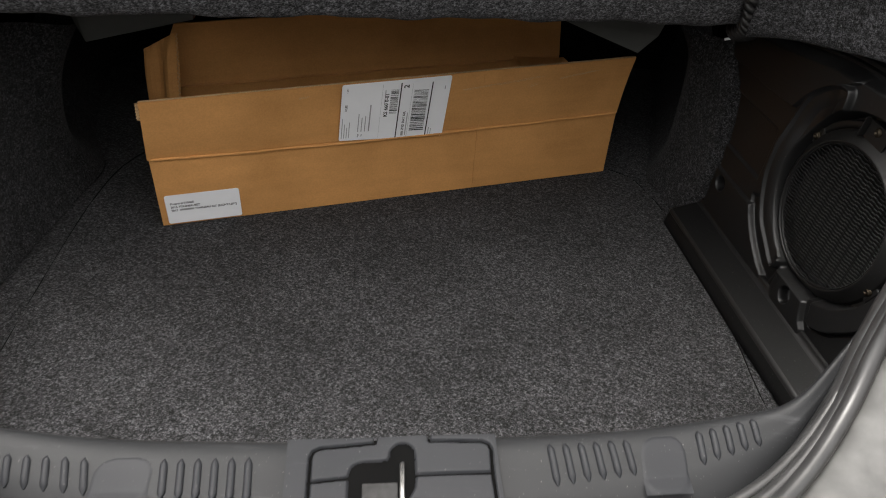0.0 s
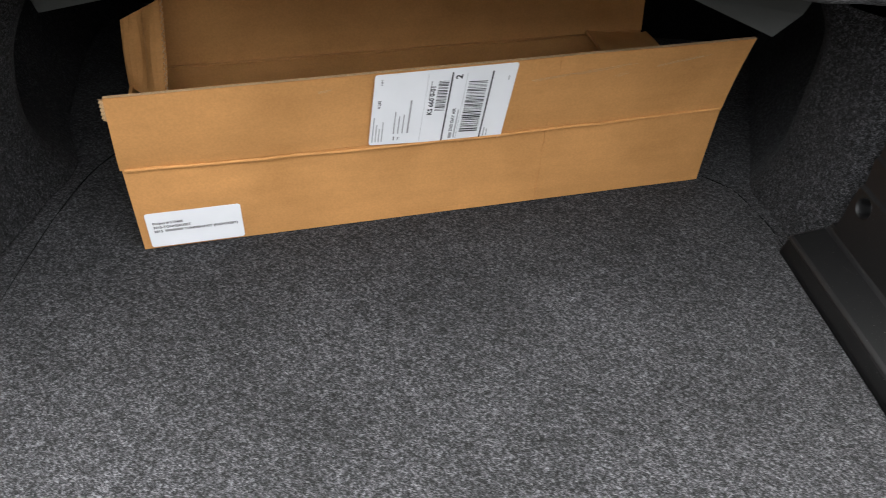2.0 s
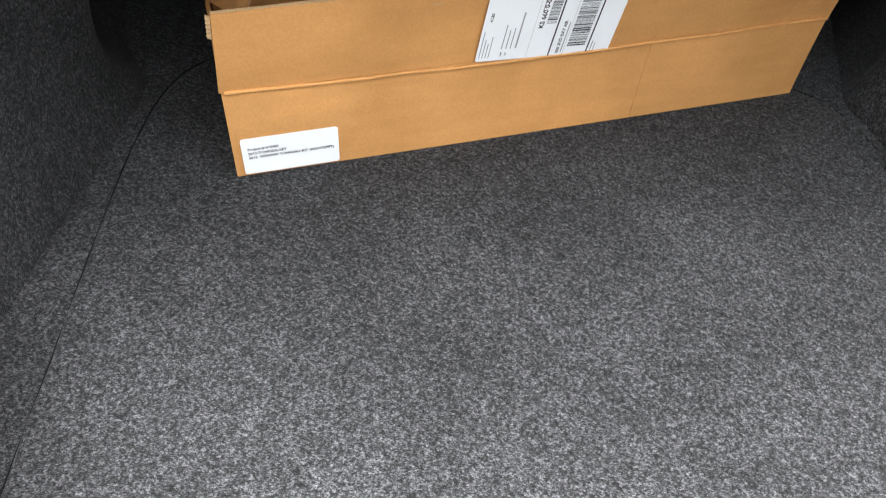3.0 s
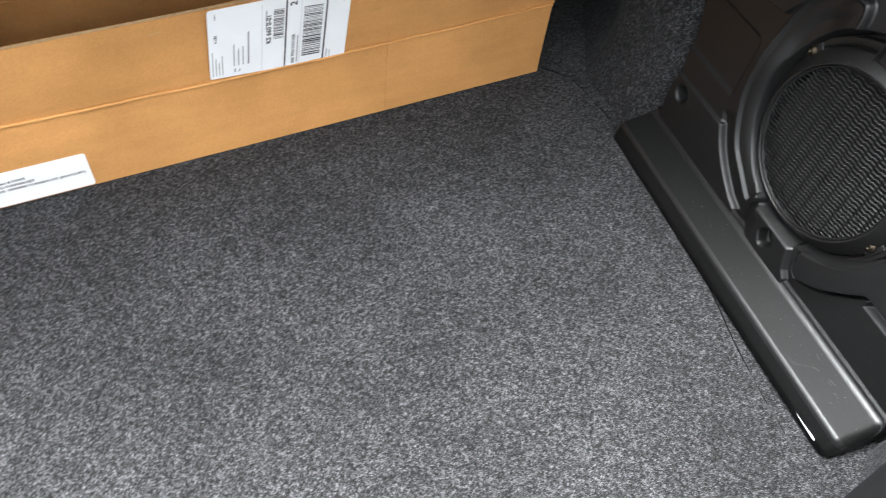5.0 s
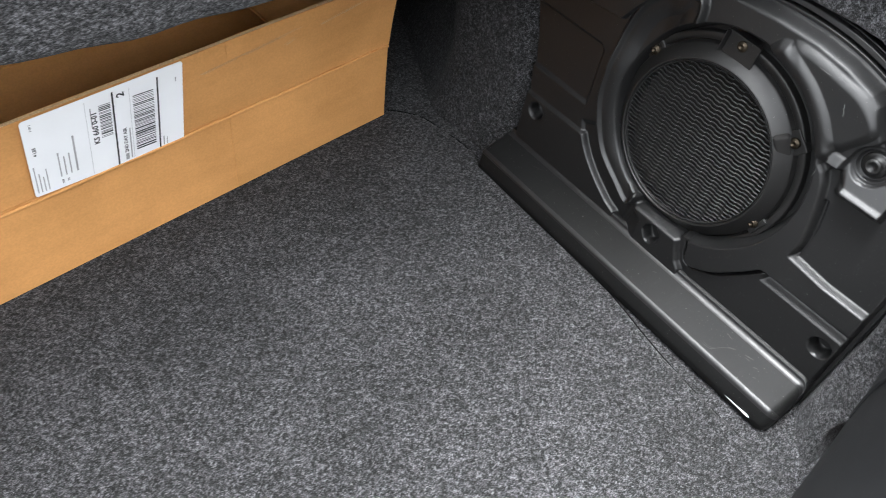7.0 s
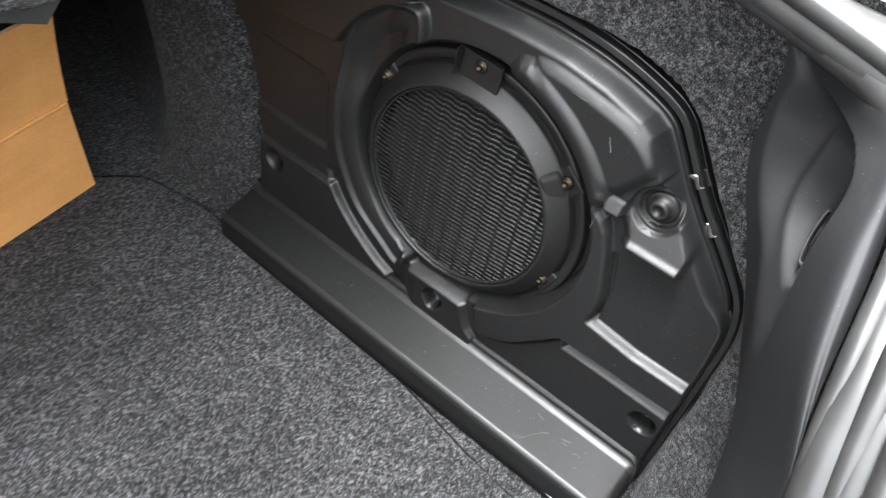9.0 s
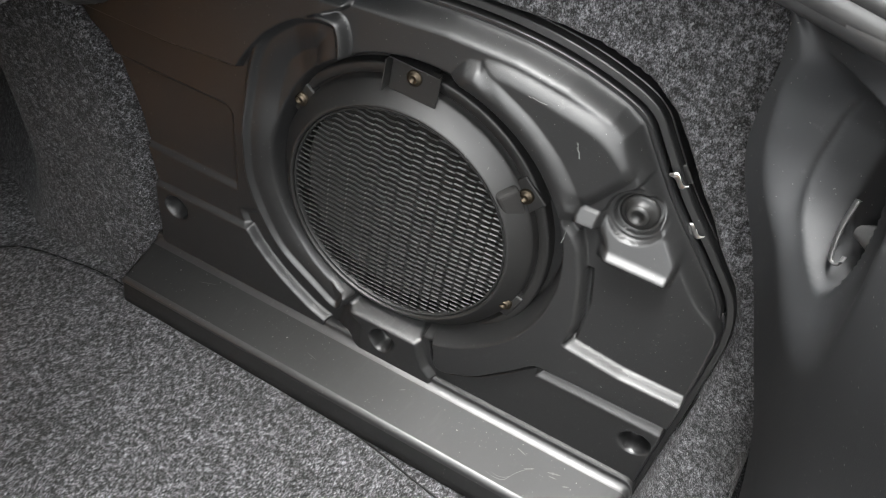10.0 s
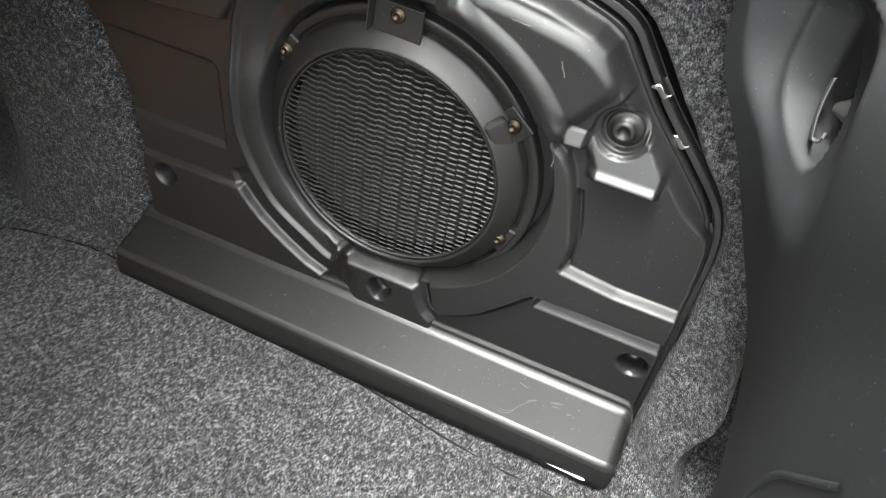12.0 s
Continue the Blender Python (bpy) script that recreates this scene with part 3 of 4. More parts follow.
    # bolt seat and the lug below it
    q = np.hypot(U - 0.1312, V - 0.2530)
    up, down = -0.0040 + 0.40 * (0.2462 - V) + 0.0030 * step(0.2275 - V, 0.0, 0.0045), 0.0085 + 1.9 * (V - 0.2215)
    lug = -0.0014 * np.log(np.exp(-up / 0.0014) + np.exp(-np.clip(down, -0.02, 0.04) / 0.0014))
    left = 0.1080 + 0.0080 * step(0.2420 - V, 0.0, 0.018)
    span = step(U, left, left + 0.0090) * (1 - step(U, 0.1600, 0.1645))
    blend(span * (V > 0.2130) * (1 - step(V, 0.2455, 0.2466)), np.maximum(lug, -0.0035))
    blend(step(U, 0.0985, 0.1005) * (1 - step(U, 0.1105, 0.1150)) * step(V, 0.2345, 0.2385) * (1 - step(V, 0.2470, 0.2482)), 0.0010 + 0.50 * (0.2480 - V))
    blend(1 - step(q, 0.0165, 0.0178), -0.0045)
    blend(1 - step(q, 0.0128, 0.0140), -0.0085)
    # fixing dimples
    for u, v in ((0.1905, 0.0790), (-0.2075, 0.085)):
        q = np.hypot(U - u, (V - v) * 1.05)
        H -= 0.018 * (1 - step(q, 0.0090, 0.0118))
    hole = poly_sdf(U, V, rounded([(-0.0090, 0.0690), (-0.0158, 0.0655), (-0.0195, 0.0571), (-0.0165, 0.0510), (-0.0108, 0.0445), (-0.0025, 0.0458), (0.0030, 0.0561), (0.0024, 0.0617), (-0.0021, 0.0665), (-0.0050, 0.0695)], 1))
    H -= 0.014 * step(hole, -0.0004, 0.0022)
    # falls to the level of the rim
    edge = poly_sdf(U, V, OUTLINE)
    d = edge + 0.05 * step(-0.12 - U, 0.0, 0.05) * step(0.29 - V, 0.0, 0.03)
    side = step(U, 0.165, 0.195) * step(0.215 - V, 0.0, 0.02)
    lo = 0.0135 - 0.0075 * side
    k = step(d, lo, lo + 0.010 - 0.006 * side)
    H = H * k - 0.014 * (1 - k)
    bm = bmesh.new()
    height_sheet(bm, U, V, H, (np.where(U < -0.14, edge, d - lo) > -0.0022) & ((R > 0.0868) | ((V < 0.10) & (abs(U + 0.009) < 0.034) & (R > 0.084))), on_panel)
    part("panel", bm, PANEL, sub, "black grained plastic panel with raised ribs", True)
    # rolled double rim along the free edges
    line = np.array(smooth_line([(u, v) for u, v in OUTLINE[:15]], 260))
    t = np.gradient(line, axis=0)
    t /= np.linalg.norm(t, axis=1)[:, None]
    inw = np.stack([-t[:, 1], t[:, 0]], 1)
    prof = [(0.0150, -0.0230), (0.0137, -0.0160), (0.0132, -0.0124), (0.0124, -0.0117), (0.0108, -0.0117), (0.0102, -0.0123), (0.0098, -0.0140), (0.0096, -0.0215), (0.0080, -0.0215), (0.0077, -0.0140),
            (0.0072, -0.0125), (0.0066, -0.0120), (0.0034, -0.0124), (0.0028, -0.0130), (0.0024, -0.0150), (0.0022, -0.0200), (0.0010, -0.0200), (0.0008, -0.0165), (0.0002, -0.0170), (0.0, -0.0195), (0.0, -0.045)]
    rows = [[on_panel(p[0] + m[0] * a, p[1] + m[1] * a, h) for a, h in prof] for p, m in zip(line, inw)]
    bm = bmesh.new()
    grid_mesh(bm, rows)
    part("rim", bm, PANEL, sub, "rolled double edge of the panel")


build_panel()


def build_ledge():
    top = [(0.0036 + 0.0100 * (1 - math.cos(a)), 0.0400 - 0.0060 * math.sin(a)) for a in np.linspace(0, 1.17, 9)]
    nose = [(0.0434 + 0.0062 * math.sin(a), 0.0172 + 0.0062 * math.cos(a)) for a in np.linspace(0.38, 1.45, 8)]
    slope = (nose[0][1] - top[-1][1]) / (nose[0][0] - top[-1][0])
    face = [(h, top[-1][1] + slope * (h - top[-1][0])) for h in (0.0108, 0.0118, 0.0280, 0.0443, 0.0452)]
    prof = [(-0.020, 0.020), (-0.016, 0.0425), (0.0010, 0.0427), (0.0030, 0.0416)] + top + face + nose + [(0.0499, 0.0170), (0.0514, 0.004), (0.0516, -0.004), (0.0, -0.004)]
    rolled = set(range(3, 3 + len(top))) | set(range(3 + len(top) + len(face), 4 + len(top) + len(face) + len(nose)))
    ends = {0.2005: 0.99, 0.2030: 0.95, 0.2055: 0.87, 0.2070: 0.75, 0.2078: 0.60}
    us = [-0.234] + list(np.linspace(-0.232, 0.1980, 60)) + list(ends)
    rows = []
    for u in us:
        s = ends.get(u, 1.0)
        tuck = 0.0028 * max(0.0, min(1.0, -u / 0.23))
        rows.append([on_panel(u, v * s, 0.02 + (h - 0.02) * s - tuck * (0.4 if v > 0.018 else 1.0) * (h > 0.043)) for h, v in prof])
    bm = bmesh.new()
    vs = grid_mesh(bm, rows)
    bm.faces.new(vs[-1])
    bm.faces.new(vs[0][::-1])
    bmesh.ops.recalc_face_normals(bm, faces=bm.faces)
    for row in zip(vs[:-1], vs[1:]):
        for i in rolled:
            bm.faces.get((row[0][i], row[0][i + 1], row[1][i + 1], row[1][i])).material_index = 1
    ledge = part("ledge", bm, LEDGE, sub, "scuffed black plastic step along the mat", True)
    ledge.data.materials.append(PANEL)


build_ledge()


def build_speaker():
    base = panel_pose(CU, CV, 0)
    bm = bmesh.new()
    lathe(bm, [(0.1095, -0.034), (0.1092, -0.0185), (0.1085, -0.0172), (0.1075, -0.0168), (0.1025, -0.0168), (0.1018, -0.0175), (0.1014, -0.0230), (0.0994, -0.0230), (0.0990, -0.0165), (0.0984, -0.0150), (0.0970, -0.0140),
               (0.0868, -0.0048), (0.0860, -0.0042), (0.0848, -0.0038), (0.0840, -0.0044), (0.0836, -0.0060), (0.0830, -0.0140), (0.0828, -0.030)], base, 128)
    ring = part("speaker_frame", bm, FRAMEP, sub, "satin black round speaker frame", True)
    bm = bmesh.new()
    lathe(bm, [(0.0815, -0.022), (0.060, -0.034), (0.03, -0.045), (0.0005, -0.046)], base, 48)
    part("cone", bm, CONE, sub, "black speaker cone behind the grille", True)
    grille = part("grille_rim", _rim(base), MESH, sub, "black steel grille edge", True)
    bar = _strand_mesh()
    n = 38
    for k in range(n):
        v = -0.0810 + 0.162 * (k + 0.5) / n
        half = math.sqrt(max(0.0822 ** 2 - v * v, 1e-6))
        part("strand", bar(v, half, base), MESH, grille)
    # screws and tabs
    for u, v, h, a in ((-0.0197, 0.2757, -0.0098, 0), (0.0645, 0.2255, -0.0138, -40), (0.0715, 0.1333, -0.0138, -110), (-0.1023, 0.2243, -0.0138, 55)):
        bm = bmesh.new()
        lathe(bm, [(0.0052, -0.002), (0.0052, 0.0004), (0.0042, 0.0010), (0.0036, 0.0010), (0.0034, 0.0024), (0.0020, 0.0026), (0.0017, 0.0008), (0.0002, 0.0008)], panel_pose(u, v, h), 16)
        part("screw", bm, BRASS, ring, "small zinc screw", True)
        bm = bmesh.new()
        block(bm, (-0.0115, -0.0080, -0.010), (0.0115, 0.0080, -0.0005), panel_pose(u, v, h - 0.0012) @ pose(0, 0, 0, 0, 0, a), 0.0012)
        part("tab", bm, FRAMEP, ring)
    # open bracket at the top with upturned sides
    m = panel_pose(-0.0195, 0.2735, -0.0105) @ pose(0, 0, 0, 0, 0, -3)
    bm = bmesh.new()
    block(bm, (-0.0165, -0.0120, -0.0012), (0.0165, 0.0105, 0.0002), m, 0.0005)
    block(bm, (-0.0175, -0.0110, -0.001), (-0.0166, 0.0110, 0.0085), m, 0.0004)
    block(bm, (-0.0175, 0.0106, -0.001), (0.0165, 0.0114, 0.0045), m, 0.0003)
    part("bracket", bm, FRAMEP, ring, "thin black bracket with upturned sides")
    # matte black block on the frame beside a screw, for a notch's shade
    bm = bmesh.new()
    block(bm, (-0.0080, -0.0145, -0.008), (0.0070, 0.0135, 0.0), panel_pose(0.0610, 0.2172, -0.0088) @ pose(0, 0, 0, 0, 38, 0) @ pose(0, 0, 0, 0, 0, 30), 0.0030, 3)
    part("notch", bm, CONE, ring, "matte black block standing for a shaded notch in the frame")


def _rim(base):
    bm = bmesh.new()
    lathe(bm, [(0.0834, -0.0110), (0.0832, -0.0062), (0.0824, -0.0056), (0.0816, -0.0062), (0.0814, -0.0110)], base, 96)
    return bm


def _strand_mesh():
    def make(v, half, base):
        # a zigzag wire pressed from sheet: long flats joined by short steps
        pitch, amp, w, t = 0.0152, 0.00115, 0.0010, 0.0008
        k = math.floor(-half / pitch)
        pts = []
        while k * pitch < half:
            for f, s in ((0.0, -1), (0.36, -1), (0.50, 1), (0.86, 1)):
                q = (k + f) * pitch
                if -half <= q <= half:
                    pts.append((q, s * amp, s))
            k += 1
        pts = [(-half, pts[0][1], pts[0][2])] + pts + [(half, pts[-1][1], pts[-1][2])] if pts else [(-half, 0, 0), (half, 0, 0)]
        bulge = lambda q: -0.0078 + 0.002 * (1 - (q * q + v * v) / 0.0065)
        rows = []
        for q, dv, s in pts:
            h = bulge(q) + 0.0009 * s
            rows.append([base @ Vector((q, v + dv - w / 2, h - t)), base @ Vector((q, v + dv - w / 2, h + 0.0002)), base @ Vector((q, v + dv, h + 0.0005)), base @ Vector((q, v + dv + w / 2, h - 0.0001)), base @ Vector((q, v + dv + w / 2, h - t))])
        bm = bmesh.new()
        if len(rows) > 1:
            grid_mesh(bm, rows, True)
        return bm
    return make


build_speaker()


def build_scratches():
    """Pale scrapes on the raised faces."""
    rnd = random.Random(3)
    for u0, v0, u1, v1, w in ((0.0876, 0.2879, 0.0911, 0.2786, 0.0016), (0.0976, 0.2300, 0.0973, 0.2200, 0.0009), (0.055, 0.3025, 0.066, 0.3015, 0.0004)):
        bm = bmesh.new()
        a, b = np.array((u0, v0)), np.array((u1, v1))
        n = np.array((-(b - a)[1], (b - a)[0])) / np.linalg.norm(b - a)
        rows = []
        for i in range(9):
            c = a + (b - a) * i / 8 + n * rnd.uniform(-0.0004, 0.0004)
            h = w * rnd.uniform(0.3, 1.0) / 2
            rows.append([on_panel(*(c - n * h), 0.0056), on_panel(*c, 0.0059), on_panel(*(c + n * h), 0.0056)])
        grid_mesh(bm, [[Vector(p) for p in r] for r in rows])
        part("scratch", bm, SCRAPE, sub, "pale scrape in the plastic")


build_scratches()


def build_scuffs():
    """Pale rubbed marks on the sloping top of the step: soft arcs and short dabs, as (along, across) points."""
    rnd = random.Random(12)
    marks = [([(0.107, 0.95), (0.114, 0.97), (0.121, 0.92), (0.126, 0.70), (0.132, 0.51), (0.1375, 0.42)], 0.0007), ([(0.110, 0.90), (0.117, 0.91), (0.123, 0.82), (0.128, 0.62)], 0.0004),
             ([(0.1200, 0.18), (0.1275, 0.24)], 0.0015), ([(0.1300, 0.52), (0.1370, 0.40)], 0.0012), ([(0.1462, 0.34), (0.1560, 0.27)], 0.0016), ([(0.1480, 0.40), (0.1545, 0.38)], 0.0009),
             ([(0.1600, 0.46), (0.1650, 0.40)], 0.0010), ([(0.1665, 0.72), (0.1700, 0.66)], 0.0008), ([(0.020, 0.30), (0.0245, 0.22)], 0.0007), ([(-0.060, 0.55), (-0.050, 0.60)], 0.0006), ([(-0.175, 0.30), (-0.160, 0.16)], 0.0008)]
    for pts, w in marks:
        line = smooth_line(pts, 6 * len(pts))
        rows = []
        for i, (u, t) in enumerate(line):
            f = 2 * i / (len(line) - 1) - 1
            c = w * (1 - f * f) * rnd.uniform(0.55, 1.0) + 0.0001
            rows.append([Vector(on_panel(u + 0.3 * e * c, 0.0344 - 0.0106 * (t + e * c / 0.036) + 0.0003, 0.0103 + 0.0331 * (t + e * c / 0.036) + 0.0002)) for e in (-0.5, 0.5)])
        bm = bmesh.new()
        grid_mesh(bm, rows)
        part("scratch", bm, SCUFF, sub, "pale scrape in the plastic")


build_scuffs()


def build_bolt():
    bm = bmesh.new()
    lathe(bm, [(0.0125, -0.0055), (0.0122, -0.0035), (0.0105, -0.0025), (0.0080, -0.0025), (0.0075, 0.0015), (0.0062, 0.0030), (0.0040, 0.0032), (0.0034, 0.0005), (0.0003, 0.0004)],
          panel_pose(0.1312, 0.2530, -0.0045) @ Matrix.Scale(0.92, 4), 28)
    part("bolt", bm, FRAMEP, sub, "black flanged bolt with a star socket", True)


build_bolt()

# ---- cardboard box ----
BX = Vector((-0.366, 0.855, 0.0))
BD = Vector((0.9558, 0.2939, 0.0)).normalized()
BN = Vector((-BD.y, BD.x, 0))
BOXM = Matrix(((BD.x, BN.x, 0, BX.x), (BD.y, BN.y, 0, BX.y), (0, 0, 1, 0.0015), (0, 0, 0, 1)))
LEN, DEP, WALL, FLAP = 0.676, 0.205, 0.106, 0.094
box = thing("cardboard_box", "long open brown cardboard carton with raised flaps on the boot mat", "box")


def board(name, corners, thick, label="", nx=26, nz=10, wave=0.0015, seed=0.0):
    """A sheet of board between four corners (in the box's frame), slightly warped, of real thickness."""
    a, b, c, d = [Vector(p) for p in corners]
    nrm = (b - a).cross(d - a).normalized()
    front, back = [], []
    for j in range(nz + 1):
        t = j / nz
        fr, bk = [], []
        for i in range(nx + 1):
            s = i / nx
            p = (a.lerp(b, s)).lerp(d.lerp(c, s), t)
            w = wave * math.sin(3.1 * s * math.pi + seed) * math.sin(t * math.pi) + 0.0006 * math.sin(23 * s + seed) * t
            fr.append(BOXM @ (p + nrm * w))
            bk.append(BOXM @ (p + nrm * (w + thick)))
        front.append(fr)
        back.append(bk)
    bm = bmesh.new()
    f = grid_mesh(bm, front)
    k = grid_mesh(bm, back)
    for e0, e1 in ((f[0], k[0]), (f[-1], k[-1]), ([r[0] for r in f], [r[0] for r in k]), ([r[-1] for r in f], [r[-1] for r in k])):
        for i in range(len(e0) - 1):
            bm.faces.new((e0[i], e0[i + 1], e1[i + 1], e1[i]))
    bmesh.ops.recalc_face_normals(bm, faces=bm.faces)
    return part(name, bm, CARD, box, label)


TH = 0.004
board("base", [(0, 0, 0.002), (LEN, 0, 0.002), (LEN, DEP, 0.002), (0, DEP, 0.002)], TH)
front = board("front_wall", [(0, 0, 0), (LEN, 0, 0), (LEN, 0, WALL), (0, 0, WALL)], -TH, wave=0.002)
board("back_wall", [(0.006, DEP, 0.0), (LEN - 0.006, DEP, 0.0), (LEN - 0.006, DEP, WALL), (0.006, DEP, WALL)], -TH)
board("end_wall", [(0, 0.004, 0), (0, DEP - 0.004, 0), (0, DEP - 0.004, WALL), (0, 0.004, WALL)], TH, nx=8)
board("end_wall", [(LEN, 0.004, 0), (LEN, DEP - 0.004, 0), (LEN, DEP - 0.004, WALL), (LEN, 0.004, WALL)], -TH, nx=8)
flap = board("front_flap", [(-0.002, -0.001, WALL + 0.001), (LEN, -0.001, WALL + 0.001), (LEN + 0.007, -0.010, WALL + FLAP), (0.004, -0.013, WALL + FLAP - 0.004)], -TH, "front flap bent up along its crease", wave=0.002, seed=1)
board("back_flap", [(0.006, DEP, WALL + 0.001), (LEN - 0.006, DEP, WALL + 0.001), (LEN - 0.01, DEP + 0.012, WALL + 0.096), (0.050, DEP + 0.004, WALL + 0.096)], -TH, "back flap standing up", seed=2)
board("end_flap", [(0.002, 0.175, WALL - 0.004), (0.042, 0.122, WALL - 0.004), (0.053, 0.175, WALL + 0.097), (0.008, 0.190, WALL + 0.070)], TH, "buckled end flap", nx=10, wave=0.004, seed=0.4)
board("end_flap", [(LEN - 0.001, 0.01, WALL), (LEN - 0.001, DEP - 0.006, WALL), (LEN - 0.095, DEP - 0.01, WALL + 0.012), (LEN - 0.095, 0.01, WALL + 0.004)], -TH, "end flap folded inwards", nx=8, seed=1.4)


# the folded crease of the front flap and its worn top edge
bm = bmesh.new()
tube(bm, [BOXM @ Vector((0.003 + (LEN - 0.006) * k / 60, -0.0024 + 0.0003 * math.sin(k * 0.9), WALL + 0.0012 - 0.0040 * math.sin(math.pi * k / 60) + 0.0004 * math.sin(k * 0.5))) for k in range(61)], 0.0019, 10)
part("crease", bm, CARD, flap, smooth=True)
bm = bmesh.new()
for k in range(60):
    x0, x1 = 0.004 + (LEN + 0.003) * k / 60, 0.004 + (LEN + 0.003) * (k + 1) / 60
    z = WALL + FLAP - 0.004 * (1 - k / 60) + 0.0004
    dy = -0.013 + 0.003 * k / 60
    vs = [bm.verts.new(BOXM @ Vector(p)) for p in ((x0, dy + 0.0002, z), (x1, dy + 0.0002, z), (x1, dy + 0.0038, z + 0.0003), (x0, dy + 0.0038, z + 0.0003))]
    bm.faces.new(vs)
part("worn_edge", bm, CARDE, flap, "pale worn cut edge of the board")


def crease_line(name, pts, parent, r=0.0017):
    bm = bmesh.new()
    tube(bm, [BOXM @ Vector(p) for p in pts], r, 8)
    part(name, bm, CARD, parent, smooth=True)


crease_line("fold_line", [(0.452 + 0.0004 * math.sin(k), -0.0002, 0.004 + 0.100 * k / 24) for k in range(25)], front, 0.0011)
crease_line("fold_line", [(0.452 + 0.0004 * math.sin(k), -0.0012 - 0.0100 * k / 24, WALL + 0.002 + 0.088 * k / 24) for k in range(25)], flap, 0.0006)
crease_line("crease", [(0.01 + (LEN - 0.02) * k / 50, DEP - 0.0045 + 0.0008 * math.sin(k * 0.8), WALL + 0.0005 * math.sin(k * 0.5)) for k in range(51)], box, 0.0016)


def corrugation(a, b, out, parent, pitch=0.0062):
    """The wavy middle ply that shows at a cut edge, from a to b."""
    a, b, out = Vector(a), Vector(b), Vector(out)
    n = int((b - a).length / pitch * 8)
    rows = []
    for i in range(n + 1):
        p = a.lerp(b, i / n) + out * (0.0015 * math.sin(i / 8 * 2 * math.pi))
        rows.append([BOXM @ (p - out * 0.0004), BOXM @ (p + out * 0.0004)])
    across = (b - a).cross(out).normalized() * 0.004
    bm = bmesh.new()
    grid_mesh(bm, [[r[0], r[1], r[1] + BOXM.to_3x3() @ across, r[0] + BOXM.to_3x3() @ across] for r in rows], True)
    part("corrugation", bm, CARDE, parent, "pale wavy ply at the cut edge")


corrugation((0.0425, 0.120, WALL - 0.004), (0.0535, 0.173, WALL + 0.0965), (0.8, 0.5, 0.0), box)
corrugation((0.0016, -0.0060, WALL + 0.062), (0.0036, -0.0095, WALL + FLAP - 0.006), (0.30, 0.95, 0.0), flap, 0.0045)
# rubbed streaks near the top of the front flap
rnd = random.Random(9)
for x, z, l, a in ((0.425, 0.066, 0.050, 0.10), (0.470, 0.070, 0.085, 0.10), (0.520, 0.062, 0.018, 0.35), (0.566, 0.071, 0.055, 0.16), (0.600, 0.075, 0.035, 0.18), (0.20, 0.075, 0.012, 0.1), (0.30, 0.0885, 0.030, 0.02)):
    bm = bmesh.new()
    for k in range(3):
        x0, x1, z0 = x + rnd.uniform(-0.004, 0.004), x + l * rnd.uniform(0.6, 1.0), WALL + z + 0.0009 * k
        z1 = z0 + a * (x1 - x0)
        y0, y1 = [-0.0030 - 0.0112 * (q - WALL) / FLAP + 0.0003 for q in (z0, z1)]
        vs = [bm.verts.new(BOXM @ Vector(p)) for p in ((x0, y0, z0), (x1, y1, z1), (x1, y1 - 0.0001, z1 + 0.0004), (x0, y0 - 0.0001, z0 + 0.0005))]
        bm.faces.new(vs)
    part("scuff", bm, CARDE, flap, "pale rubbed streak")


def label_pose(o, x, y):
    """Lettering pose from an origin, an x and a y direction in the box's frame."""
    x, y = Vector(x).normalized(), Vector(y).normalized()
    z = x.cross(y)
    m = Matrix(((x.x, y.x, z.x, o[0]), (x.y, y.y, z.y, o[1]), (x.z, y.z, z.z, o[2]), (0, 0, 0, 1)))
    return BOXM @ m


def card(bm, w, h, m, r=0.003, z=0.0, rise=0.0):
    """A rounded rectangle of paper, w by h; its top may rise to one end."""
    pts = []
    for cx, cy, a0 in ((w - r, h - r, 0), (r, h - r, 90), (r, r, 180), (w - r, r, 270)):
        for k in range(5):
            a = radians(a0 + 22.5 * k)
            x, y = cx + r * math.cos(a), cy + r * math.sin(a)
            pts.append((x, y * (1 + rise * x / w) if y > h / 2 else y))
    lo = [bm.verts.new(m @ Vector((x, y, z))) for x, y in pts]
    hi = [bm.verts.new(m @ Vector((x, y, z + 0.0003))) for x, y in pts]
    bm.faces.new(hi)
    for i in range(len(pts)):
        bm.faces.new((lo[i], lo[(i + 1) % len(pts)], hi[(i + 1) % len(pts)], hi[i]))


def bars(name, rects, m, mat, parent):
    for x, y, w, h in rects:
        bm = bmesh.new()
        vs = [bm.verts.new(m @ Vector(p)) for p in ((x, y, 0.0006), (x + w, y, 0.0006), (x + w, y + h, 0.0006), (x, y + h, 0.0006))]
        bm.faces.new(vs)
        part(name, bm, mat, parent)


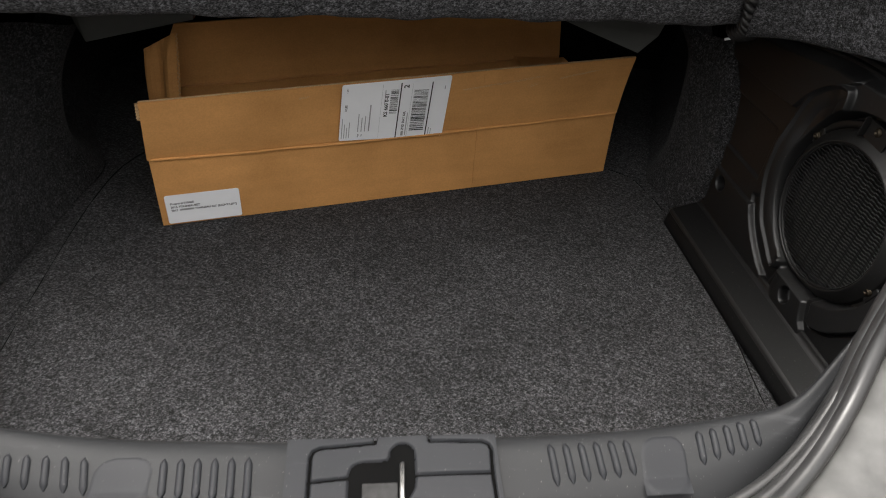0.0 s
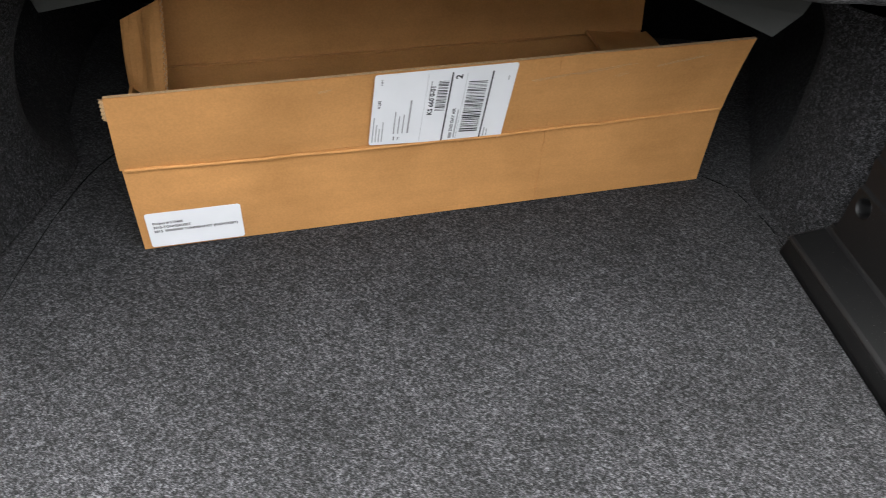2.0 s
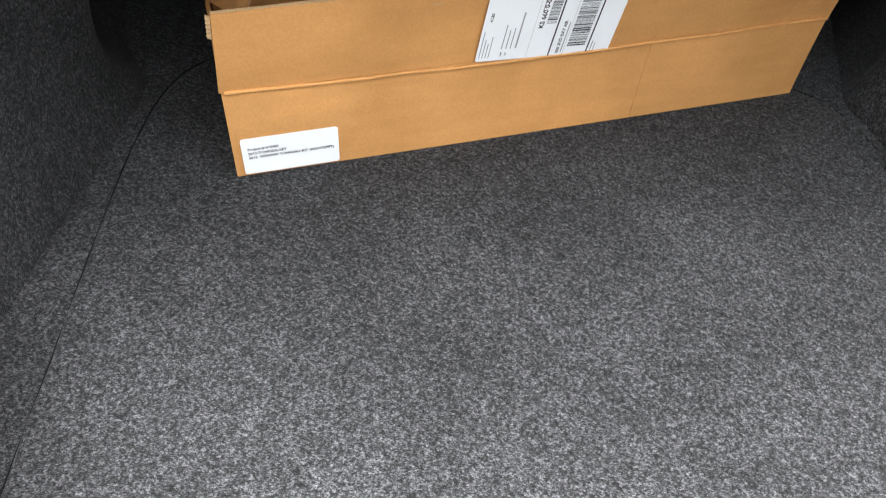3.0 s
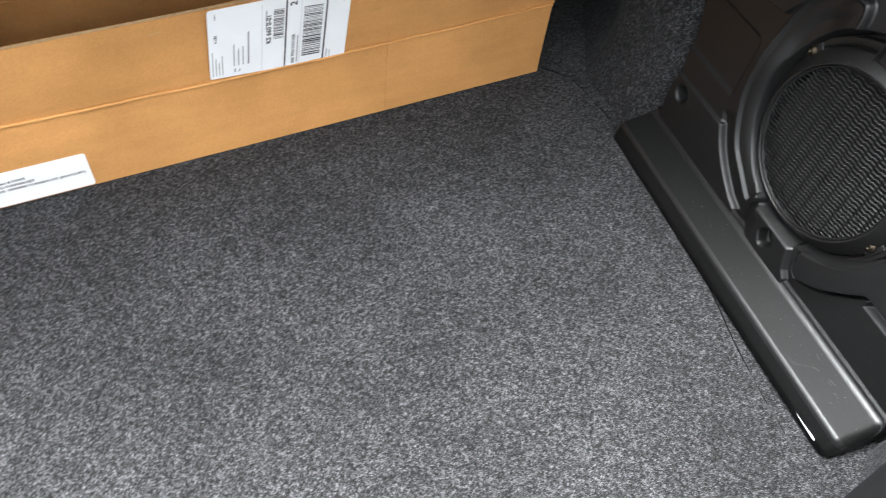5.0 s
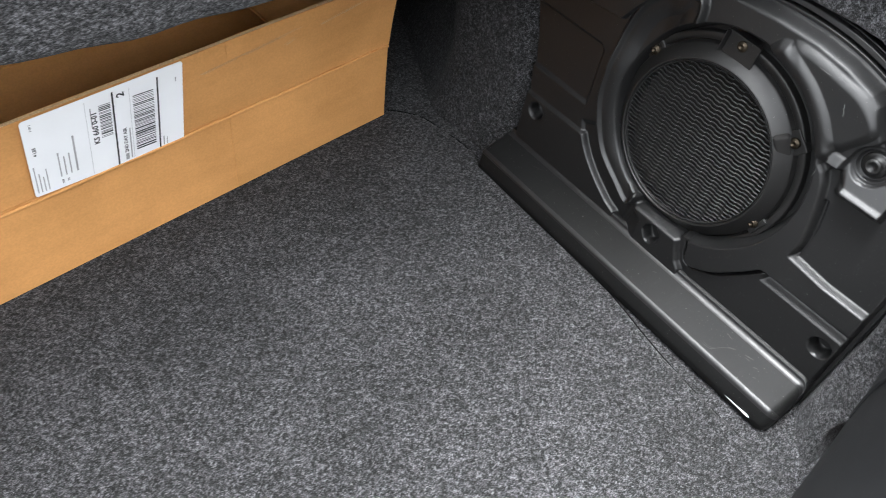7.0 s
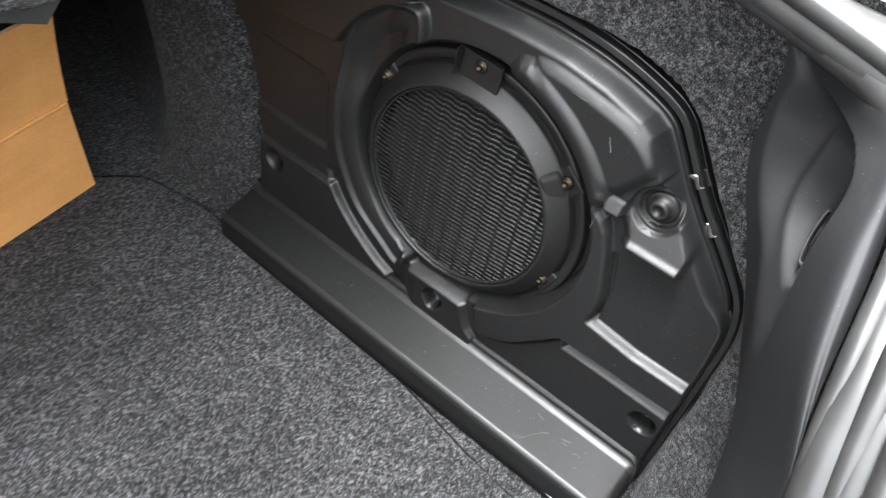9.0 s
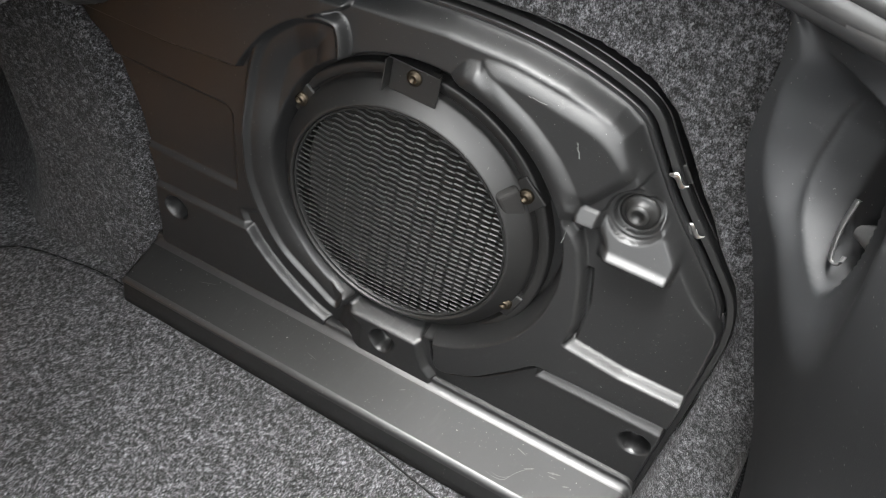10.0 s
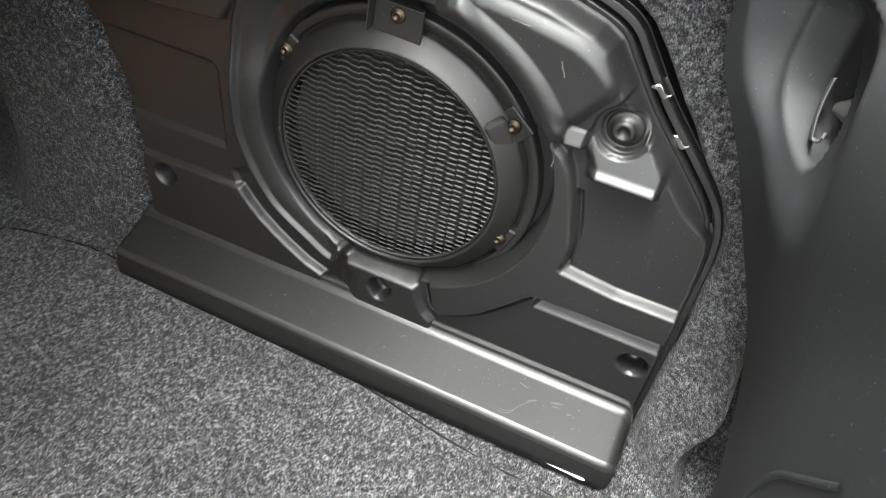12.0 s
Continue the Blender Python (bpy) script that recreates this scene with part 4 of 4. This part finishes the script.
def build_labels():
    # shipping label, turned a quarter: its text runs up the flap
    up = Vector((0.002, -0.0105, 0.092)).normalized()
    w, h = 0.149, 0.0893
    m = label_pose((0.2480, -0.0034, 0.1084), (1, 0.0062, -0.052), up + Vector((0.052, 0, 0)))
    bm = bmesh.new()
    card(bm, w, h, m, 0.003, rise=0.105)
    m = m @ Matrix.Diagonal((1, 1.05, 1, 1))
    ship = part("shipping_label", bm, PAPER, flap, "white printed shipping label")
    bars("rule", [(0.0790, 0.001, 0.0017, 0.0845), (0.1222, 0.001, 0.0017, 0.0845)], m, INK, ship)
    bars("thin_rule", [(0.0545, 0.002, 0.0003, 0.082), (0.0955, 0.002, 0.0003, 0.082)], m, GREYINK, ship)
    rnd = random.Random(4)
    for x, w, lo, hi in ((0.0665, 0.0108, 0.040, 0.077), (0.0985, 0.0205, 0.011, 0.074)):
        code, y = [], lo
        while y < hi:
            t = rnd.choice((0.0006, 0.0006, 0.0011, 0.0017))
            code.append((x, y, w, t))
            y += t + rnd.choice((0.0006, 0.0006, 0.0010, 0.0014))
        bars("barcode_bar", code, m, INK, ship)
    turn = pose(0, 0, 0, 0, 0, 90)
    for text, size, x, y in (("KS 660 0-01", 0.0072, 0.0640, 0.0350), ("2ND DAY AIR", 0.0048, 0.0900, 0.0125), ("2", 0.0100, 0.0905, 0.0775), ("4 LBS", 0.0042, 0.0085, 0.0460), ("1 OF 1", 0.0026, 0.0085, 0.0730), ("SHIP", 0.0026, 0.0270, 0.005), ("TO", 0.0026, 0.0320, 0.0055)):
        words(text, size, m @ Matrix.Translation((x, y, 0.0006)) @ turn, INK, ship)
    bars("text_bar", [(0.0028 + 0.0033 * i, 0.004, 0.0010, l) for i, l in enumerate((0.031, 0.022, 0.017, 0.025))] +
         [(0.0248 + 0.0047 * i, 0.0135, 0.0012, l) for i, l in enumerate((0.028, 0.022, 0.024))] + [(0.0396, 0.0135, 0.0018, 0.041), (0.0870, 0.0035, 0.0034, 0.0075), (0.0925, 0.004, 0.0013, 0.036), (0.0585, 0.054, 0.0011, 0.022),
          (0.1265, 0.004, 0.0011, 0.011), (0.1300, 0.004, 0.0009, 0.009), (0.1410, 0.074, 0.0011, 0.005)],
         m, GREYINK, ship)
    # small white label
    m = label_pose((0.0085, -0.0022, 0.0035), (1, 0, 0.0), (0.0, 0, 1))
    bm = bmesh.new()
    card(bm, 0.0985, 0.0465, m, 0.003)
    small = part("part_label", bm, PAPER, front, "small white printed parts label")
    words("Project # 515405", 0.0044, m @ Matrix.Translation((0.006, 0.031, 0.0006)), INK, small)
    words("2015-TONNEAUSET", 0.0044, m @ Matrix.Translation((0.006, 0.0255, 0.0006)), INK, small)
    words("2015", 0.0044, m @ Matrix.Translation((0.006, 0.020, 0.0006)), INK, small)
    words("TONNEAU KIT (RIGHT/LEFT)", 0.0044, m @ Matrix.Translation((0.037, 0.020, 0.0006)), INK, small)
    bars("text_bar", [(0.0172, 0.0202, 0.0185, 0.0030)], m, GREYINK, small)


build_labels()

# ---- hook on the rear corner trim ----
hook = thing("cargo_hook", "grey plastic cargo net hook on the corner lining", "hook")
def build_hook():
    """A thin upright blade, curled at its foot, on a domed neck from the pocket's wall."""
    spot = lambda a, w, d: HUB + a * HS + w * HW + d * HN
    line = smooth_line([spot(-0.0056, 0.0104, -0.0010), spot(-0.0046, 0.0090, 0.0), spot(-0.0011, -0.0022, 0.0006), spot(0.0030, -0.0115, 0.0), spot(0.0046, -0.0142, -0.0004), spot(0.0038, -0.0158, -0.0016)], 30)
    back = 0.75 * HN + 0.95 * HS + 0.55 * HW
    side = np.cross(back, line[-1] - line[0])
    side /= np.linalg.norm(side)
    rows = []
    for i, p in enumerate(line):
        t = i / 29
        deep, th = 0.0095 * min(1.0, 5 * t + 0.25, 4.5 * (1 - t) + 0.25), 0.0010
        rows.append([Vector(p - back * deep * (0.5 - 0.5 * math.cos(f)) + side * th * math.sin(f)) for f in [2 * math.pi * k / 16 for k in range(16)]])
    bm = bmesh.new()
    grid_mesh(bm, rows, True)
    for r in (rows[0], rows[-1]):
        bm.faces.new([bm.verts.new(p) for p in r])
    # the curl at the foot
    tube(bm, smooth_line([spot(0.0046, -0.0142, -0.0004), spot(0.0068, -0.0138, -0.0010), spot(0.0078, -0.0115, -0.0016), spot(0.0066, -0.0092, -0.0024)], 12), 0.0009, 8)
    part("hook_blade", bm, GREYP, hook, smooth=True)
    bm = bmesh.new()
    rows = []
    for a, w, d, r in ((0.0000, -0.0005, -0.0060, 0.0030), (0.0030, 0.0012, -0.0066, 0.0042), (0.0065, 0.0030, -0.0070, 0.0056), (0.0100, 0.0046, -0.0076, 0.0066), (0.0150, 0.0066, -0.0090, 0.0072)):
        rows.append([Vector(spot(a, w, d) + r * (0.8 * HN * math.cos(f) + (0.3 * -HS + 0.95 * HW) * math.sin(f))) for f in [2 * math.pi * k / 20 for k in range(20)]])
    grid_mesh(bm, rows, True)
    bm.faces.new([bm.verts.new(p) for p in rows[0]])
    part("hook_neck", bm, GREYP, hook, smooth=True)


build_hook()

# ---- upper corner liner, sill plate and latch ----
def build_corner_liner():
    low = [(0.335, 0.815, 0.334), (0.376, 0.800, 0.340), (0.415, 0.775, 0.342), (0.455, 0.735, 0.346), (0.485, 0.67, 0.350), (0.500, 0.61, 0.345)]
    back = [(x + 0.012, y + 0.035, z + 0.004) for x, y, z in low]
    mid = [(0.332, 0.800, 0.385), (0.380, 0.790, 0.385), (0.422, 0.765, 0.385), (0.456, 0.725, 0.385), (0.482, 0.665, 0.385), (0.495, 0.605, 0.38)]
    top = [(0.335, 0.79, 0.44), (0.385, 0.78, 0.44), (0.42, 0.755, 0.438), (0.445, 0.715, 0.435), (0.462, 0.66, 0.432), (0.470, 0.60, 0.425)]
    bm = bmesh.new()
    loft(bm, [back, low, mid, top], 40, 26)
    tagged(part("trim_upper_corner", bm, WALLC, smooth=True), "grey carpet wrapped round the upper side of the opening", "trim", kind="structure")


build_corner_liner()


def sill_z(x, y):
    """Height of the moulded sill under a place."""
    best = 0.25
    for name in ("trim_rear_right", "trim_rear_left"):
        ok, place, _, _ = bpy.data.objects[name].ray_cast(Vector((x, y, 1.0)), Vector((0, 0, -1)))
        if ok:
            best = max(best, place.z)
    return best


def build_sill():
    """Scuff ribs, pads and the latch cover on the sill."""
    bpy.context.view_layer.update()
    plate = thing("sill_plate", "ribbed grey plastic scuff plate on the boot sill", "sill plate")
    # x and y of the outer end, of the inner end, for the first and last rib of each set
    for a, b, c, d, n in (((-0.242, 0.284), (-0.245, 0.302), (-0.195, 0.281), (-0.200, 0.302), 5), ((-0.150, 0.281), (-0.153, 0.304), (-0.100, 0.280), (-0.103, 0.308), 6),
                          ((0.087, 0.300), (0.083, 0.327), (0.136, 0.309), (0.132, 0.332), 6), ((0.182, 0.318), (0.181, 0.340), (0.221, 0.332), (0.219, 0.350), 5)):
        for k in range(n):
            t = k / (n - 1)
            p, q = [np.array(u) * (1 - t) + np.array(v) * t for u, v in ((a, c), (b, d))]
            bm = bmesh.new()
            rows = []
            for i in range(13):
                f = i / 12
                x, y = p * (1 - f) + q * f
                z = sill_z(x, y)
                r = 0.0026 * min(1.0, 0.15 + 6 * f, 0.15 + 6 * (1 - f))
                rows.append([(x + r * math.cos(w), y, z - 0.0003 + r * math.sin(w)) for w in [2 * math.pi * m / 10 for m in range(10)]])
            grid_mesh(bm, rows, True)
            part("rib", bm, SILL, plate, smooth=True)
    for x0, x1, y0, y1 in ((-0.193, -0.158, 0.272, 0.302), (0.141, 0.171, 0.296, 0.334)):
        X, Y = np.meshgrid(np.linspace(x0, x1, 24), np.linspace(y0, y1, 24))
        Y = Y + 0.10 * (X - x0)
        e = poly_sdf(X, Y - 0.10 * (X - x0), rounded([(x0, y0), (x1, y0), (x1, y1), (x0, y1)]))
        Z = np.array([[sill_z(x, y) for x, y in zip(rx, ry)] for rx, ry in zip(X, Y)]) + 0.0009 * step(e, 0.0, 0.0012) - 0.0003
        bm = bmesh.new()
        height_sheet(bm, X, Y, Z, np.ones(X.shape, bool), lambda U, V, H: np.stack([U, V, H], -1))
        part("pad", bm, SILL, plate, smooth=True)
    latch = thing("boot_latch", "boot latch with grey cover, dark opening and steel striker", "latch")
    m = pose(-0.009, 0.300, 0.2550, 3, 0, 5)
    X, Y = np.meshgrid(np.arange(-0.0700, 0.0601, 0.0007), np.arange(-0.0500, 0.0252, 0.0007))
    key = [(-0.0319, -0.06), (-0.0322, -0.0015), (-0.0302, 0.0050), (-0.0246, 0.0078), (-0.0095, 0.0080), (-0.0070, 0.0098), (-0.0065, 0.015), (-0.0026, 0.0192), (0.0006, 0.0200), (0.0041, 0.0192), (0.0078, 0.0145),
           (0.0074, -0.0087), (0.0038, -0.0152), (0.0021, -0.0180), (0.0021, -0.06)]
    hole = -poly_sdf(X, Y, rounded(key, 1))

    def seam(*pts):
        d = np.full(X.shape, 1.0)
        for (x0, y0), (x1, y1) in zip(pts, pts[1:]):
            ex, ey = x1 - x0, y1 - y0
            t = np.clip(((X - x0) * ex + (Y - y0) * ey) / (ex * ex + ey * ey), 0, 1)
            d = np.minimum(d, np.hypot(X - x0 - t * ex, Y - y0 - t * ey))
        return 1 - step(d, 0.0004, 0.0014)
    Z = 0.0036 - 0.0020 * (1 - step(hole, 0.0, 0.0022)) ** 2 + 0.0005 * np.sin(X * 60)
    for line in (((-0.0559, -0.0048), (-0.0322, -0.0026)), ((0.0077, -0.0023), (0.055, -0.0022)), ((0.0172, 0.0270), (0.0177, 0.0210), (0.0505, 0.0199), (0.0545, 0.0180), (0.0560, 0.0140), (0.055, -0.0022), (0.0560, -0.06)),
                 ((-0.0162, 0.0270), (-0.0162, 0.0211), (-0.0495, 0.0182), (-0.0540, 0.0160), (-0.0556, 0.0120), (-0.0559, -0.06))):
        Z = Z - 0.0040 * seam(*line)
    bm = bmesh.new()
    height_sheet(bm, X, Y, Z, hole > 0, lambda U, V, H: np.stack([U, V, H], -1))
    for v in bm.verts:
        v.co = m @ v.co
    part("cover", bm, SILL, latch, "grey plastic cover with thin seams", True)
    # solid black block under the cover gives the opening its depth of shade
    bm = bmesh.new()
    block(bm, (-0.069, -0.050, -0.006), (0.059, 0.0238, 0.0014), m)
    part("opening", bm, VOID, latch, "black block standing for the shade in the latch opening")
    bm = bmesh.new()
    block(bm, (-0.0244, -0.040, 0.0010), (-0.0030, -0.0060, 0.0022), m, 0.0006)
    part("latch_plate", bm, LATCH, latch, "worn steel latch plate")
    bm = bmesh.new()
    tube(bm, [m @ Vector(p) for p in ((-0.0008, -0.04, 0.003), (-0.0006, -0.016, 0.003), (0.0, 0.004, 0.003), (0.0002, 0.0065, 0.0015))], 0.0017, 10)
    part("striker", bm, STEEL, latch, "bright steel striker", True)


build_sill()

# ---- small fittings ----
def build_clips():
    for u, v, h in ((0.1370, 0.2823, -0.0150), (0.1560, 0.2525, -0.0215)):
        th = thing("spring_clip", "bright bent steel spring clip beside the panel", "clip", "panel clips")
        rows = []
        for i in range(15):
            t = i / 14
            c = on_panel(u + 0.0120 * t, v + 0.0012 * t + 0.0012 * math.sin(7 * t), h + 0.005 + 0.0085 * t + 0.0012 * math.sin(9 * t + 1))
            w = 0.0018 * (0.35 + math.sin(math.pi * min(1, t * 1.1)))
            rows.append([Vector(c + PV * w * math.cos(f) + PN * 0.0005 * math.sin(f)) for f in [2 * math.pi * k / 8 for k in range(8)]])
        bm = bmesh.new()
        grid_mesh(bm, rows, True)
        part("clip_body", bm, STEEL, th, smooth=True)
        bm = bmesh.new()
        block(bm, (-0.006, -0.004, -0.012), (0.006, 0.004, 0.0), panel_pose(u + 0.007, v - 0.002, h - 0.001) @ pose(0, 0, 0, 0, 0, -50), 0.001)
        part("clip_tab", bm, FRAMEP, th, "dark clip base")


build_clips()


def build_edging():
    th = thing("mat_edging", "thin white edging strip showing under the plastic step", "edging")
    bm = bmesh.new()
    rows = []
    for i in range(25):
        t = i / 24
        w = (0.0001 + 0.0015 * t ** 2.6) * min(1.0, 14 * (1 - t) + 0.35)
        rows.append([Vector(on_panel(0.126 + 0.064 * t, 0.0008 + 1.1 * w * math.sin(f), 0.0511 + w * math.cos(f))) for f in [2 * math.pi * k / 10 for k in range(10)]])
    grid_mesh(bm, rows, True)
    part("strip", bm, PAPER, th, smooth=True)


build_edging()


def build_braces():
    """Pale body steel that shows under the header at either side."""
    for name, pts in (("body_brace_left", [(-0.470, 0.955, 0.262), (-0.452, 0.945, 0.226), (-0.31, 0.95, 0.262), (-0.30, 0.95, 0.345), (-0.470, 0.955, 0.345)]),
                      ("body_brace_right", [(0.150, 0.95, 0.345), (0.160, 0.95, 0.288), (0.262, 0.95, 0.250), (0.285, 0.955, 0.272), (0.31, 0.96, 0.345)])):
        bm = bmesh.new()
        vs = [bm.verts.new(p) for p in pts]
        f = bm.faces.new(vs)
        r = bmesh.ops.extrude_face_region(bm, geom=[f])
        for v in r["geom"]:
            if isinstance(v, bmesh.types.BMVert):
                v.co.y += 0.012
        bmesh.ops.recalc_face_normals(bm, faces=bm.faces)
        tagged(part(name, bm, BODY), "pale grey painted body steel under the shelf", "body panel", kind="structure")


build_braces()


def build_loom():
    th = thing("wiring_loom", "black corrugated cable sleeve hanging beside the header", "cable")
    pts = smooth_line([(0.327, 0.828, 0.470), (0.330, 0.822, 0.42), (0.338, 0.822, 0.375), (0.344, 0.83, 0.340), (0.345, 0.86, 0.322)], 70)
    bm = bmesh.new()
    rows = []
    for i, p in enumerate(pts):
        r = 0.013 + 0.0016 * math.sin(i * 1.57)
        rows.append([Vector(p) + r * (math.cos(a) * Vector((1, 0, 0)) + math.sin(a) * Vector((0, 0.8, 0.6))) for a in [2 * math.pi * k / 14 for k in range(14)]])
    grid_mesh(bm, rows, True)
    part("sleeve", bm, FRAMEP, th, smooth=True)
    th = thing("cable_tie", "white plastic cable tie end under the header", "cable tie")
    bm = bmesh.new()
    tube(bm, smooth_line([(0.3447, 0.8899, 0.2993), (0.3532, 0.8856, 0.3036), (0.3618, 0.8834, 0.3090)], 12), 0.0016, 8)
    part("tie_strap", bm, PAPER, th, smooth=True)


build_loom()
